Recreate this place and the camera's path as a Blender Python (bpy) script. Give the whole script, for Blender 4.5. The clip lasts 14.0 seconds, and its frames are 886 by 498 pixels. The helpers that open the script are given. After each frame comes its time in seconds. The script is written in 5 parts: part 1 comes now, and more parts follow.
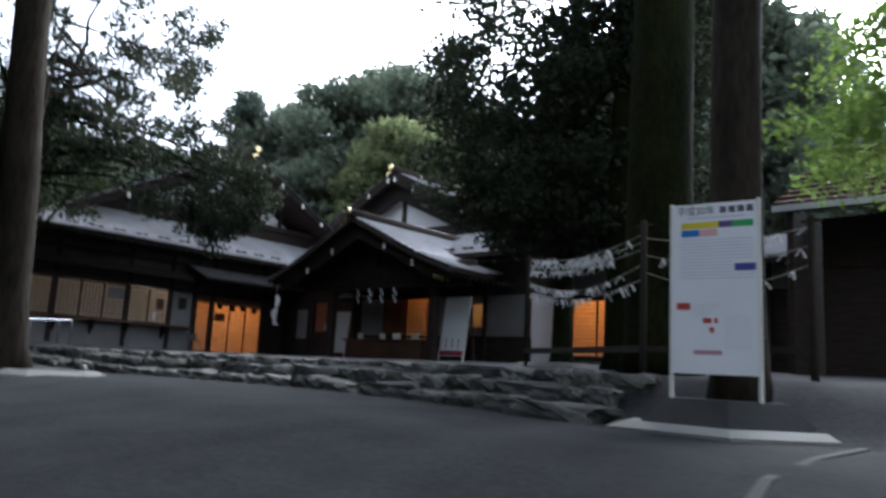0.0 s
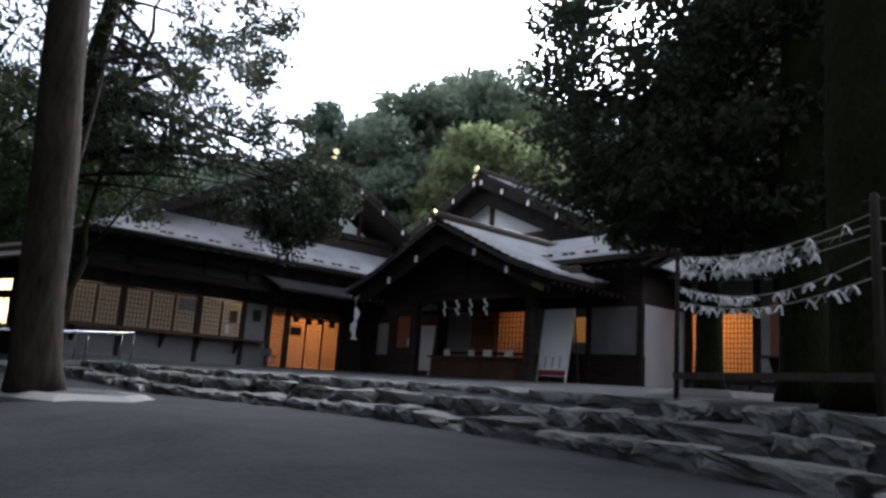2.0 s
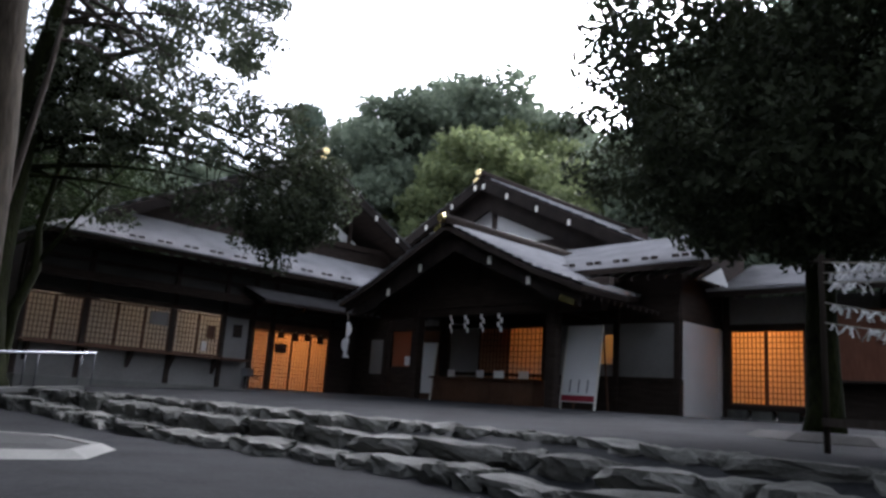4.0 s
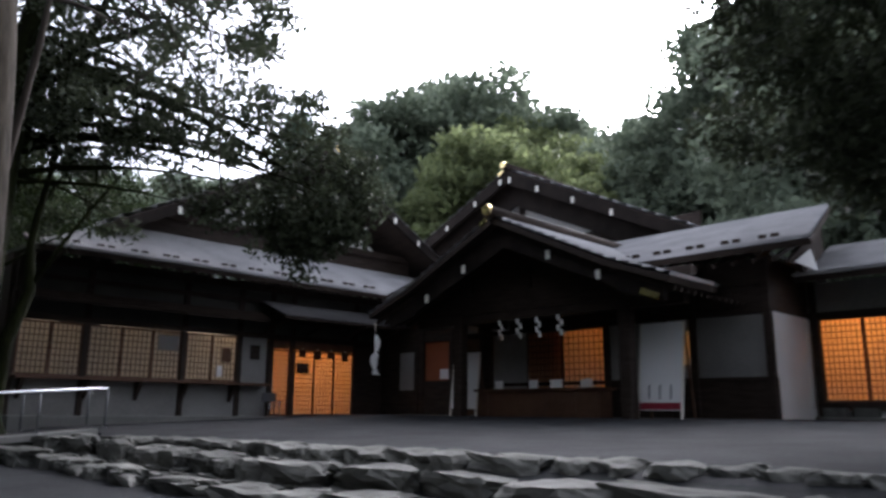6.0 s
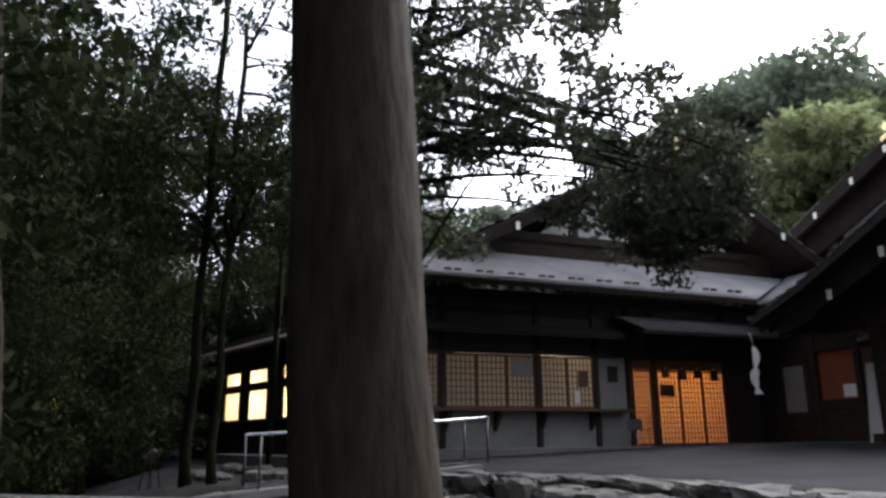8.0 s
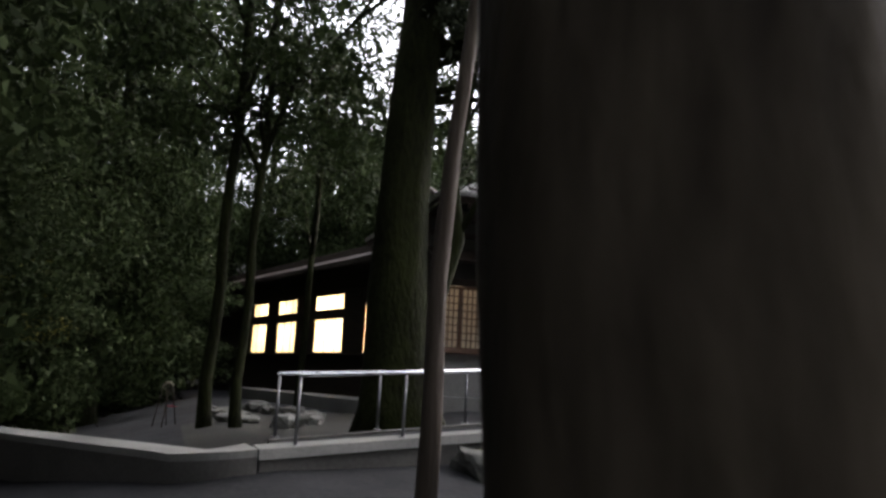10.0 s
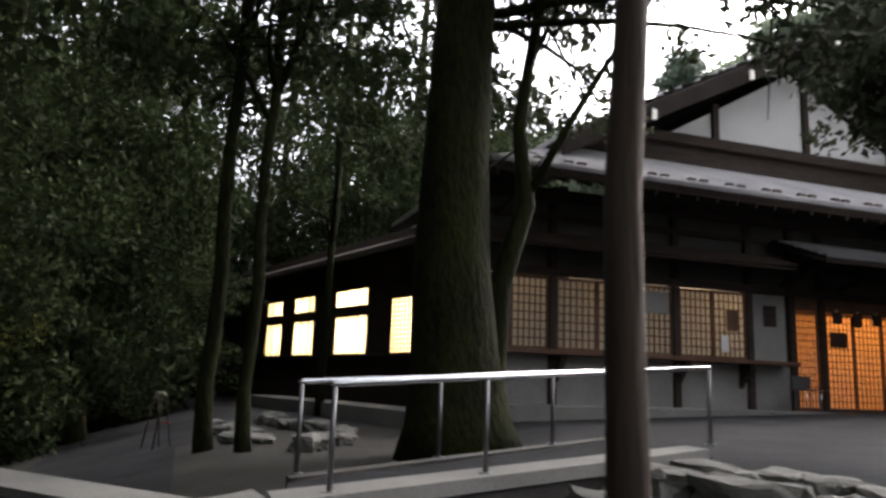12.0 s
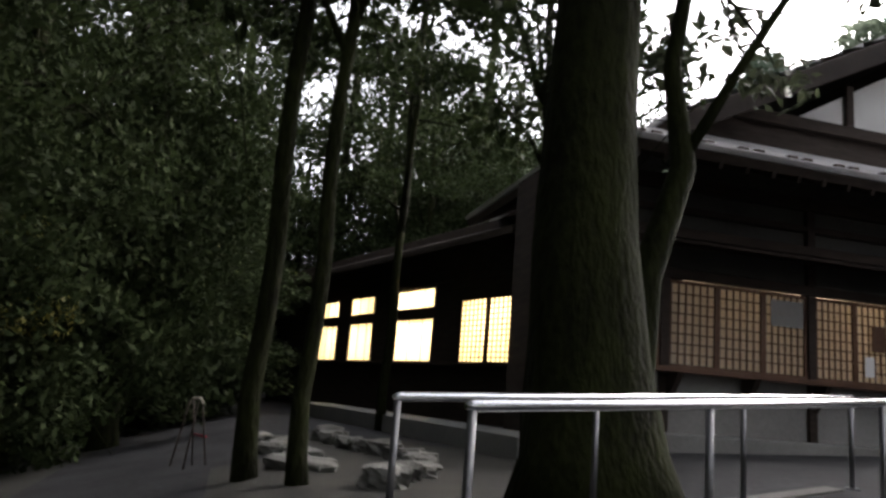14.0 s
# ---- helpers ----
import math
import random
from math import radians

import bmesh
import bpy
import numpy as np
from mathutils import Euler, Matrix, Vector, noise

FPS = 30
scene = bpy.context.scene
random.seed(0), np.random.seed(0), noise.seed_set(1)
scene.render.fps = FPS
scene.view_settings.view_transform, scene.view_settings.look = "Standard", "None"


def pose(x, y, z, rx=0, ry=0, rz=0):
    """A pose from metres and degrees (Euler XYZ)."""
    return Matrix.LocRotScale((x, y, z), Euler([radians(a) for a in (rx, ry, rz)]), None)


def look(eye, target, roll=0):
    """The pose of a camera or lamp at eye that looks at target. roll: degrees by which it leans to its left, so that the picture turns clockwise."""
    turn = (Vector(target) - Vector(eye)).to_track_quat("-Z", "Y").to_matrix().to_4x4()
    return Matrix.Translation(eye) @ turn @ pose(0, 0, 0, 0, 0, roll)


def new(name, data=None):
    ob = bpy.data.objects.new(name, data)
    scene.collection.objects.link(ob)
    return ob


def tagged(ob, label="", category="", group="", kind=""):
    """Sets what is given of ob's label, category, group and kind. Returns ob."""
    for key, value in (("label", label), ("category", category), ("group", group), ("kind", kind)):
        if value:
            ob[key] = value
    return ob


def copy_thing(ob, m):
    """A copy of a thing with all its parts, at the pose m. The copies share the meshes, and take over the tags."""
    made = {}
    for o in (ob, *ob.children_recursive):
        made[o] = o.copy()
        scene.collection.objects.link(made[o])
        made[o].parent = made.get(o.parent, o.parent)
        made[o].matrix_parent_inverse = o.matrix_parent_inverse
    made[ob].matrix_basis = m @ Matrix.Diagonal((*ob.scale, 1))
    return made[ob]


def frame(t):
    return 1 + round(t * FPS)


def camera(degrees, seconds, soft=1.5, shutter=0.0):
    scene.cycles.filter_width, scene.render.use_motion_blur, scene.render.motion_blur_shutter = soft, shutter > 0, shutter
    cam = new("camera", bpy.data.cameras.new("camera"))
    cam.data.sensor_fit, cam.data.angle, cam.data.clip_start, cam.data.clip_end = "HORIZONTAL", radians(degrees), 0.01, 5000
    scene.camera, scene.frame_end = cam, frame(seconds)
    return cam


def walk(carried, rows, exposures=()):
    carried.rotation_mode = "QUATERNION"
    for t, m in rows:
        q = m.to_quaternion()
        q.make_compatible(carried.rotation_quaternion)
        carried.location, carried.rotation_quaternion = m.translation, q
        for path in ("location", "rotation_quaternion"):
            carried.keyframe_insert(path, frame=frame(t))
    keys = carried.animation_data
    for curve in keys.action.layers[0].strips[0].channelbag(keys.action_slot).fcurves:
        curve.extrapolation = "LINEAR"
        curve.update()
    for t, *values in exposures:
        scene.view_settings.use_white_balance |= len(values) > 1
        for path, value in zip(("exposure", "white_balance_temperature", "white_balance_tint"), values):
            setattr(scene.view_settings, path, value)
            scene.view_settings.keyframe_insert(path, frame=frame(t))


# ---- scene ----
cam = camera(61.2, 14.0, soft=2.8, shutter=0.5)
PATH = [
    (0, (2.453, 3.357, 1.269), (1.123, 4.813, 1.602), 3.2),
    (0.5, (1.87, 3.829, 1.306), (0.495, 5.217, 1.735), 1.2),
    (1, (1.299, 4.221, 1.349), (-0.137, 5.554, 1.752), 3.8),
    (1.5, (0.699, 4.692, 1.39), (-0.753, 6.015, 1.771), 0.9),
    (2, (0.014, 5.073, 1.434), (-1.457, 6.379, 1.794), 3.9),
    (4.5, (-3.456, 6.379, 1.802), (-4.841, 7.761, 2.215), 3.5),
    (5, (-4.193, 6.538, 1.826), (-5.525, 7.972, 2.237), 2.9),
    (5.5, (-4.963, 6.684, 1.83), (-6.297, 8.112, 2.256), 3.2),
    (6, (-5.75, 6.76, 1.892), (-7.137, 8.138, 2.316), 0.5),
    (6.5, (-6.557, 6.866, 1.889), (-8.062, 8.109, 2.321), 1.9),
    (7, (-7.292, 6.934, 1.91), (-8.916, 8.017, 2.345), 1.3),
    (7.5, (-8.089, 7.074, 1.885), (-9.842, 7.956, 2.269), 2.8),
    (8, (-8.721, 7.097, 1.904), (-10.523, 7.809, 2.399), -0.5),
    (8.5, (-9.294, 7.13, 1.934), (-11.146, 7.78, 2.319), 4.6),
    (11, (-12.616, 7.465, 2.017), (-14.473, 8.131, 2.349), 2.0),
    (11.5, (-13.277, 7.565, 2.012), (-15.119, 8.265, 2.354), 5.2),
    (12, (-13.951, 7.608, 2.031), (-15.817, 8.235, 2.382), 2.0),
    (12.5, (-14.563, 7.669, 2.028), (-16.438, 8.271, 2.375), 1.3),
    (13, (-15.155, 7.689, 2.035), (-17.056, 8.202, 2.39), 5.4),
    (13.5, (-15.719, 7.676, 2.04), (-17.617, 8.19, 2.407), 2.5),
    (14, (-16.249, 7.705, 2.044), (-18.151, 8.2, 2.417), 4.6),
]
EXPOSURES = [(0.0, 0.76, 5550, 10), (2.0, 0.80, 5650, 12), (5.0, 0.80, 5800, 15), (8.0, 0.88, 6000, 15), (11.0, 1.42, 6450, 14), (14.0, 1.16, 6500, 14)]
walk(cam, [(t, look(eye, target, roll)) for t, eye, target, roll in PATH], EXPOSURES)

# ---- world, sun, exposure ----
LAMP_COUNTER, LAMP_DOOR, LAMP_HALL, LAMP_FAR = 4.8, 118.0, 14.5, 540.0
world = bpy.data.worlds.new("dusk_sky")
scene.world = world
world.use_nodes = True
wn = world.node_tree
wn.nodes.clear()
w_out = wn.nodes.new("ShaderNodeOutputWorld")
w_bg = wn.nodes.new("ShaderNodeBackground")
w_sky = wn.nodes.new("ShaderNodeTexSky")
w_sky.sky_type = 'NISHITA'
w_sky.sun_disc = False
w_sky.sun_elevation = radians(34)
w_sky.sun_rotation = radians(345)
w_sky.air_density, w_sky.dust_density, w_sky.ozone_density = 1.0, 6.0, 1.0
w_hs = wn.nodes.new("ShaderNodeHueSaturation")
w_hs.inputs["Saturation"].default_value = 0.22
w_hs.inputs["Value"].default_value = 2.3
w_bg.inputs["Strength"].default_value = 0.15
wn.links.new(w_sky.outputs[0], w_hs.inputs["Color"])
wn.links.new(w_hs.outputs[0], w_bg.inputs["Color"])
wn.links.new(w_bg.outputs[0], w_out.inputs["Surface"])
sun_data = bpy.data.lights.new("overcast_sun", 'SUN')
sun_data.energy, sun_data.angle, sun_data.color = 0.8, radians(30), (1.0, 0.97, 0.93)
sun = new("overcast_sun", sun_data)
sun.matrix_world = look((-30, 55, 110), (0, 0, 0))


# ---- materials ----
def material(name, base, rough=0.8, metal=0.0, var=0.25, scale=3.0, fine=40.0, bump=0.3, tint=None, stretch=(1, 1, 1), spec=0.3, island=0.0, obj=0.0, bump_dist=0.01):
    """Two scales of noise in colour, a fine relief, and a shift from piece to piece."""
    m = bpy.data.materials.new(name)
    m.use_nodes = True
    n, l = m.node_tree.nodes, m.node_tree.links
    b = n["Principled BSDF"]
    b.inputs["Roughness"].default_value, b.inputs["Metallic"].default_value = rough, metal
    b.inputs["Specular IOR Level"].default_value = spec
    tc = n.new("ShaderNodeTexCoord")
    mp = n.new("ShaderNodeMapping")
    mp.inputs["Scale"].default_value = stretch
    l.new(tc.outputs["Object"], mp.inputs["Vector"])
    big, small = n.new("ShaderNodeTexNoise"), n.new("ShaderNodeTexNoise")
    big.inputs["Scale"].default_value, small.inputs["Scale"].default_value = scale, fine
    big.inputs["Detail"].default_value, small.inputs["Detail"].default_value = 4, 3
    l.new(mp.outputs[0], big.inputs["Vector"])
    l.new(mp.outputs[0], small.inputs["Vector"])
    add = n.new("ShaderNodeMath")
    add.operation = 'MULTIPLY_ADD'
    l.new(small.outputs["Fac"], add.inputs[0])
    add.inputs[1].default_value = 0.6
    l.new(big.outputs["Fac"], add.inputs[2])
    fac = add.outputs[0]
    if island or obj:
        src = n.new("ShaderNodeObjectInfo").outputs["Random"] if obj else n.new("ShaderNodeNewGeometry").outputs["Random Per Island"]
        a2 = n.new("ShaderNodeMath")
        a2.operation = 'MULTIPLY_ADD'
        l.new(src, a2.inputs[0])
        a2.inputs[1].default_value = obj or island
        l.new(fac, a2.inputs[2])
        fac = a2.outputs[0]
    rng = n.new("ShaderNodeMapRange")
    rng.inputs["From Min"].default_value, rng.inputs["From Max"].default_value = 0.45, 1.15 + (obj or island)
    l.new(fac, rng.inputs["Value"])
    mix = n.new("ShaderNodeMix")
    mix.data_type = 'RGBA'
    c0 = [c * (1 - var) for c in base]
    c1 = [min(1, c * (1 + var)) for c in (tint or base)]
    mix.inputs["A"].default_value, mix.inputs["B"].default_value = (*c0, 1), (*c1, 1)
    l.new(rng.outputs["Result"], mix.inputs["Factor"])
    l.new(mix.outputs["Result"], b.inputs["Base Color"])
    if bump:
        bp = n.new("ShaderNodeBump")
        bp.inputs["Strength"].default_value, bp.inputs["Distance"].default_value = bump, bump_dist
        l.new(add.outputs[0], bp.inputs["Height"])
        l.new(bp.outputs[0], b.inputs["Normal"])
    return m


def leaf_material(name, base, tint, shine=0.2, glow=0.25):
    """Leaves let a little light through and differ one from the next."""
    m = material(name, base, 0.55, var=0.35, scale=1.5, fine=8, bump=0, tint=tint, island=0.7, spec=shine)
    n, l = m.node_tree.nodes, m.node_tree.links
    tr, mx = n.new("ShaderNodeBsdfTranslucent"), n.new("ShaderNodeMixShader")
    mx.inputs[0].default_value = glow
    col = n["Principled BSDF"].inputs["Base Color"].links[0].from_socket
    l.new(col, tr.inputs["Color"])
    l.new(n["Principled BSDF"].outputs[0], mx.inputs[1])
    l.new(tr.outputs[0], mx.inputs[2])
    l.new(mx.outputs[0], n["Material Output"].inputs["Surface"])
    return m


def paper_material(name, base, through_part=0.6):
    m = material(name, base, 0.9, var=0.06, scale=2, fine=60, bump=0.05)
    n, l = m.node_tree.nodes, m.node_tree.links
    tr, mx = n.new("ShaderNodeBsdfTranslucent"), n.new("ShaderNodeMixShader")
    mx.inputs[0].default_value = through_part
    tr.inputs["Color"].default_value = (*base, 1)
    l.new(n["Principled BSDF"].outputs[0], mx.inputs[1])
    l.new(tr.outputs[0], mx.inputs[2])
    l.new(mx.outputs[0], n["Material Output"].inputs["Surface"])
    return m


M_asphalt = material("asphalt", (0.0127, 0.0131, 0.0141), 0.9, var=0.65, scale=1.1, fine=15, bump=1.0, tint=(0.0181, 0.0185, 0.0198), spec=0.12)
M_earth = material("earth_with_shade", (0.011, 0.010, 0.0085), 0.95, var=0.5, scale=1.2, fine=25, bump=0.8, tint=(0.017, 0.0165, 0.012))
M_stone = material("step_stone", (0.038, 0.038, 0.033), 0.85, var=0.5, scale=3.2, fine=26, bump=0.9, tint=(0.135, 0.133, 0.12), obj=0.6, bump_dist=0.02)
M_fill = material("packed_fill", (0.032, 0.032, 0.031), 0.95, var=0.4, scale=1.6, fine=24, bump=0.6)
M_concrete_dark = material("dark_concrete", (0.06, 0.057, 0.052), 0.9, var=0.35, scale=1.2, fine=25, bump=0.4)
M_concrete = material("concrete", (0.175, 0.173, 0.16), 0.85, var=0.3, scale=1.0, fine=30, bump=0.3)
M_wood = material("dark_wood", (0.025, 0.0175, 0.014), 0.7, var=0.4, scale=2, fine=14, bump=0.35, stretch=(1, 1, 6), tint=(0.038, 0.027, 0.021), spec=0.2)
# Redder and brighter than the other wood: warm light put into its colour.
M_plank = material("warm_lit_plank", (0.22, 0.08, 0.045), 0.6, var=0.35, scale=2, fine=18, bump=0.3, stretch=(1, 1, 0.2), tint=(0.20, 0.085, 0.05))
M_wood_black = material("weathered_black_wood", (0.012, 0.009, 0.0078), 0.8, var=0.4, scale=2, fine=18, bump=0.35, tint=(0.019, 0.0145, 0.012), spec=0.12)
M_roof_dark = material("dull_shingle", (0.13, 0.125, 0.125), 0.6, var=0.3, scale=1.4, fine=30, bump=0.25)
M_wood_red = material("brown_wood", (0.085, 0.042, 0.025), 0.55, var=0.3, scale=2, fine=16, bump=0.3, tint=(0.11, 0.058, 0.035))
M_plaster = material("white_plaster", (0.56, 0.555, 0.54), 0.9, var=0.14, scale=0.8, fine=30, bump=0.15)
M_plaster_dark = material("grey_plaster", (0.25, 0.24, 0.23), 0.9, var=0.22, scale=0.9, fine=18, bump=0.15)
M_roof = material("copper_shingle", (0.47, 0.465, 0.47), 0.42, metal=0.15, var=0.25, scale=1.2, fine=30, bump=0.25, spec=0.5)
M_bark_roof = material("bark_roof", (0.045, 0.022, 0.014), 0.95, var=0.35, scale=1.0, fine=25, bump=0.5, spec=0.05)
M_gold = material("brass_cap", (0.85, 0.68, 0.34), 0.25, metal=1.0, var=0.1, scale=6, fine=30, bump=0.1)
M_whitecap = material("white_fitting", (0.8, 0.78, 0.7), 0.5, var=0.06, scale=6, fine=40, bump=0.1)
M_bark = material("bark", (0.026, 0.0175, 0.013), 0.95, var=0.45, scale=2.2, fine=16, bump=1.0, stretch=(1, 1, 0.12), tint=(0.044, 0.034, 0.026), bump_dist=0.04)
M_bark_smooth = material("smooth_bark", (0.012, 0.009, 0.0065), 0.95, var=0.5, scale=2.8, fine=13, bump=1.0, stretch=(1, 1, 0.3), tint=(0.036, 0.029, 0.021), spec=0.1, bump_dist=0.03)
M_bark_moss = material("mossy_bark", (0.006, 0.005, 0.004), 0.95, var=0.5, scale=2.1, fine=17, bump=1.0, stretch=(1, 1, 0.45), tint=(0.014, 0.0165, 0.005), bump_dist=0.05, spec=0.08)
M_leaf = leaf_material("evergreen_leaf", (0.036, 0.043, 0.028), (0.058, 0.068, 0.038), 0.08)
# Darker copy of the evergreen leaf: the wood's deep shade is in its colour.
M_leaf_shade = leaf_material("shaded_wood_leaf", (0.015, 0.021, 0.011), (0.030, 0.041, 0.016), 0.02)
# Hill leaves are paler than real foliage: distance haze is put into both colours.
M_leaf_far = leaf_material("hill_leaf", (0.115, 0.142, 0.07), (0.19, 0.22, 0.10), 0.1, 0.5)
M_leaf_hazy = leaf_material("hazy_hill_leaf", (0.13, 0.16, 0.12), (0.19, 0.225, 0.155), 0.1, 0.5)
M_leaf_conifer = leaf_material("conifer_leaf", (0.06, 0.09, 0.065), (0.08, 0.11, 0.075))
M_paper = paper_material("shoji_paper", (0.80, 0.74, 0.62))
# Same paper as the lit sash; its weaker light is put into the colour.
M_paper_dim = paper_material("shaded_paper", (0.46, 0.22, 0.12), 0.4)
M_paper_red = paper_material("red_lit_panel", (0.42, 0.17, 0.085))
M_paper_white = material("white_board", (0.87, 0.87, 0.87), 0.6, var=0.04, scale=1.5, fine=30, bump=0.05)
M_steel = material("stainless_steel", (0.62, 0.63, 0.65), 0.22, metal=1.0, var=0.06, scale=3, fine=60, bump=0.05)
# Posts darker than the rail: the dark wood's reflection is in their colour.
M_steel_post = material("dark_reflection_steel", (0.17, 0.17, 0.175), 0.45, metal=1.0, var=0.12, scale=3, fine=60, bump=0.05)
M_red = material("red_band", (0.30, 0.03, 0.05), 0.6, var=0.1)
M_cloth = material("white_cloth", (0.85, 0.84, 0.82), 0.9, var=0.08, scale=3, fine=30, bump=0.2)
M_rope = material("rope", (0.35, 0.32, 0.26), 0.95, var=0.3, fine=60)
M_black = material("black_paint", (0.015, 0.015, 0.017), 0.5, var=0.2)


# ---- mesh helpers ----
def box(bm, lo, hi, bevel=0.0):
    """An upright box between two corners, its edges taken off."""
    lo, hi = Vector(lo), Vector(hi)
    r = bmesh.ops.create_cube(bm, size=1.0, matrix=Matrix.Translation((lo + hi) / 2) @ Matrix.Diagonal((*(hi - lo), 1)))
    if bevel:
        bmesh.ops.bevel(bm, geom=list({e for v in r["verts"] for e in v.link_edges}), offset=bevel, segments=1, affect='EDGES')
    return bm


def prism(bm, poly, a, b):
    """A flat outline of 3D points pushed from the offset a to the offset b."""
    va = [bm.verts.new(Vector(p) + Vector(a)) for p in poly]
    vb = [bm.verts.new(Vector(p) + Vector(b)) for p in poly]
    bm.faces.new(va)
    bm.faces.new(vb[::-1])
    for i in range(len(poly)):
        j = (i + 1) % len(poly)
        bm.faces.new((va[j], va[i], vb[i], vb[j]))
    bmesh.ops.recalc_face_normals(bm, faces=bm.faces[:])
    return bm


def beam(bm, p, q, w, h, up=(0, 0, 1)):
    """A squared timber from p to q."""
    p, q = Vector(p), Vector(q)
    d = (q - p).normalized()
    s = d.cross(Vector(up)).normalized() * (w / 2)
    u = s.cross(d).normalized() * (h / 2)
    prism(bm, [p + s + u, p - s + u, p - s - u, p + s - u], (0, 0, 0), q - p)
    return bm


def tube(bm, pts, radii, sides=10, cap=True):
    """A tapered round limb through the points."""
    rings = []
    for i, p in enumerate(pts):
        p = Vector(p)
        d = (Vector(pts[min(i + 1, len(pts) - 1)]) - Vector(pts[max(i - 1, 0)])).normalized()
        a = d.orthogonal().normalized() if abs(d.z) < 0.9 else (Vector((1, 0, 0)) - d * d.x).normalized()
        b = d.cross(a)
        rings.append([bm.verts.new(p + (a * math.cos(k * math.tau / sides) + b * math.sin(k * math.tau / sides)) * radii[i]) for k in range(sides)])
    for r0, r1 in zip(rings, rings[1:]):
        for k in range(sides):
            f = bm.faces.new((r0[k], r0[(k + 1) % sides], r1[(k + 1) % sides], r1[k]))
            f.smooth = True
    if cap:
        bm.faces.new(rings[-1])
        bm.faces.new(rings[0][::-1])
    return bm


def mesh_of(name, bm, mat):
    me = bpy.data.meshes.new(name)
    bm.to_mesh(me)
    bm.free()
    me.materials.append(mat)
    return me


def part(name, bm, mat, parent=None, label=""):
    ob = new(name, mesh_of(name, bm, mat))
    if parent is not None:
        ob.parent = parent
        ob.matrix_parent_inverse = parent.matrix_basis.inverted()
    return tagged(ob, label)


def thing(name, label, category, at=(0, 0, 0), turn=0.0, group="", kind=""):
    ob = new(name)
    ob.empty_display_size = 0.2
    ob.matrix_basis = pose(*at, 0, 0, turn)
    return tagged(ob, label, category, group, kind)


def solid(name, lo, hi, mat, parent=None, label="", bevel=0.008):
    return part(name, box(bmesh.new(), lo, hi, bevel), mat, parent, label)


# ---- ground ----
def lower(x, y):
    z = -0.10 + 1.02 * min(1, max(0, (y - 2.2) / 6.0)) - 0.12 * min(1, max(0, (x + 7) / 5))
    return z + 0.30 * min(1, max(0, (-15.5 - x) / 6)) * min(1, max(0, (y - 4) / 4))


def ground_z(x, y):
    court = 1.42 + 0.345 * min(1, max(0, (y - 12.8) / 9))
    f = min(1, max(0, (y - 11.7) / 1.2))
    z = lower(x, y) * (1 - f) + court * f
    hill = max(0.0, y - 44) * 0.7 + max(0.0, -50 - x) * 0.6
    return z + 15 * (1 - math.exp(-hill / 15))


xs = sorted(set([-900, -500, -250, -160, -120, -90, -75, -60, -50] + [round(-44 + 0.5 * i, 2) for i in range(120)] + [20, 26, 34, 45, 60, 90, 150, 300, 900]))
ys = sorted(set([-900, -400, -150, -70, -40, -25, -15, -10, -6] + [round(-4 + 0.4 * i, 2) for i in range(90)] + [34, 38, 42, 46, 52, 60, 70, 85, 100, 140, 200, 400, 900]))
gx, gy = np.meshgrid(np.array(xs), np.array(ys))
gz = np.array([[ground_z(x, y) + (0.02 * noise.noise((x * 0.4, y * 0.4, 0)) if abs(x) < 40 else 0) for x in xs] for y in ys])
nx, ny = len(xs), len(ys)
verts = np.stack([gx.ravel(), gy.ravel(), gz.ravel()], 1)
faces = [(j * nx + i, j * nx + i + 1, (j + 1) * nx + i + 1, (j + 1) * nx + i) for j in range(ny - 1) for i in range(nx - 1)]
gm = bpy.data.meshes.new("ground")
gm.from_pydata(verts.tolist(), [], faces)
gm.materials.append(M_asphalt)
gm.materials.append(M_earth)
# Earth beds and wood floor; the shadow behind the kerb is painted in too.
gm.polygons.foreach_set("material_index", [1 if (-28 < xs[f[0] % nx] < -20.4 and 8.3 < ys[f[0] // nx] < 11.6) or (-24.6 < xs[f[0] % nx] < -20.1 and 7.2 < ys[f[0] // nx] < 9) or (xs[f[0] % nx] < -22 and ys[f[0] // nx] < 5.5) or ys[f[0] // nx] > 34 or xs[f[0] % nx] < -46 or ys[f[0] // nx] < -12 else 0 for f in faces])
gm.polygons.foreach_set("use_smooth", [True] * len(faces))
ground = tagged(new("ground", gm), "dark grey asphalt forecourt sloping up to the steps", "ground", kind="structure")
court_z = 1.72


def pt(axis, plane, along, out, z):
    """A point on a wall that faces +x (axis x) or -y (axis y), out metres in front of it."""
    return (plane + out, along, z) if axis == "x" else (along, plane - out, z)


def slab(name, axis, plane, a0, a1, z0, z1, o0, o1, mat, parent, label="", bevel=0.006):
    p, q = pt(axis, plane, a0, o0, z0), pt(axis, plane, a1, o1, z1)
    lo, hi = [min(u, v) for u, v in zip(p, q)], [max(u, v) for u, v in zip(p, q)]
    return part(name, box(bmesh.new(), lo, hi, bevel), mat, parent, label)


def add_box(bm, axis, plane, a0, a1, z0, z1, o0, o1):
    p, q = pt(axis, plane, a0, o0, z0), pt(axis, plane, a1, o1, z1)
    box(bm, [min(u, v) for u, v in zip(p, q)], [max(u, v) for u, v in zip(p, q)])


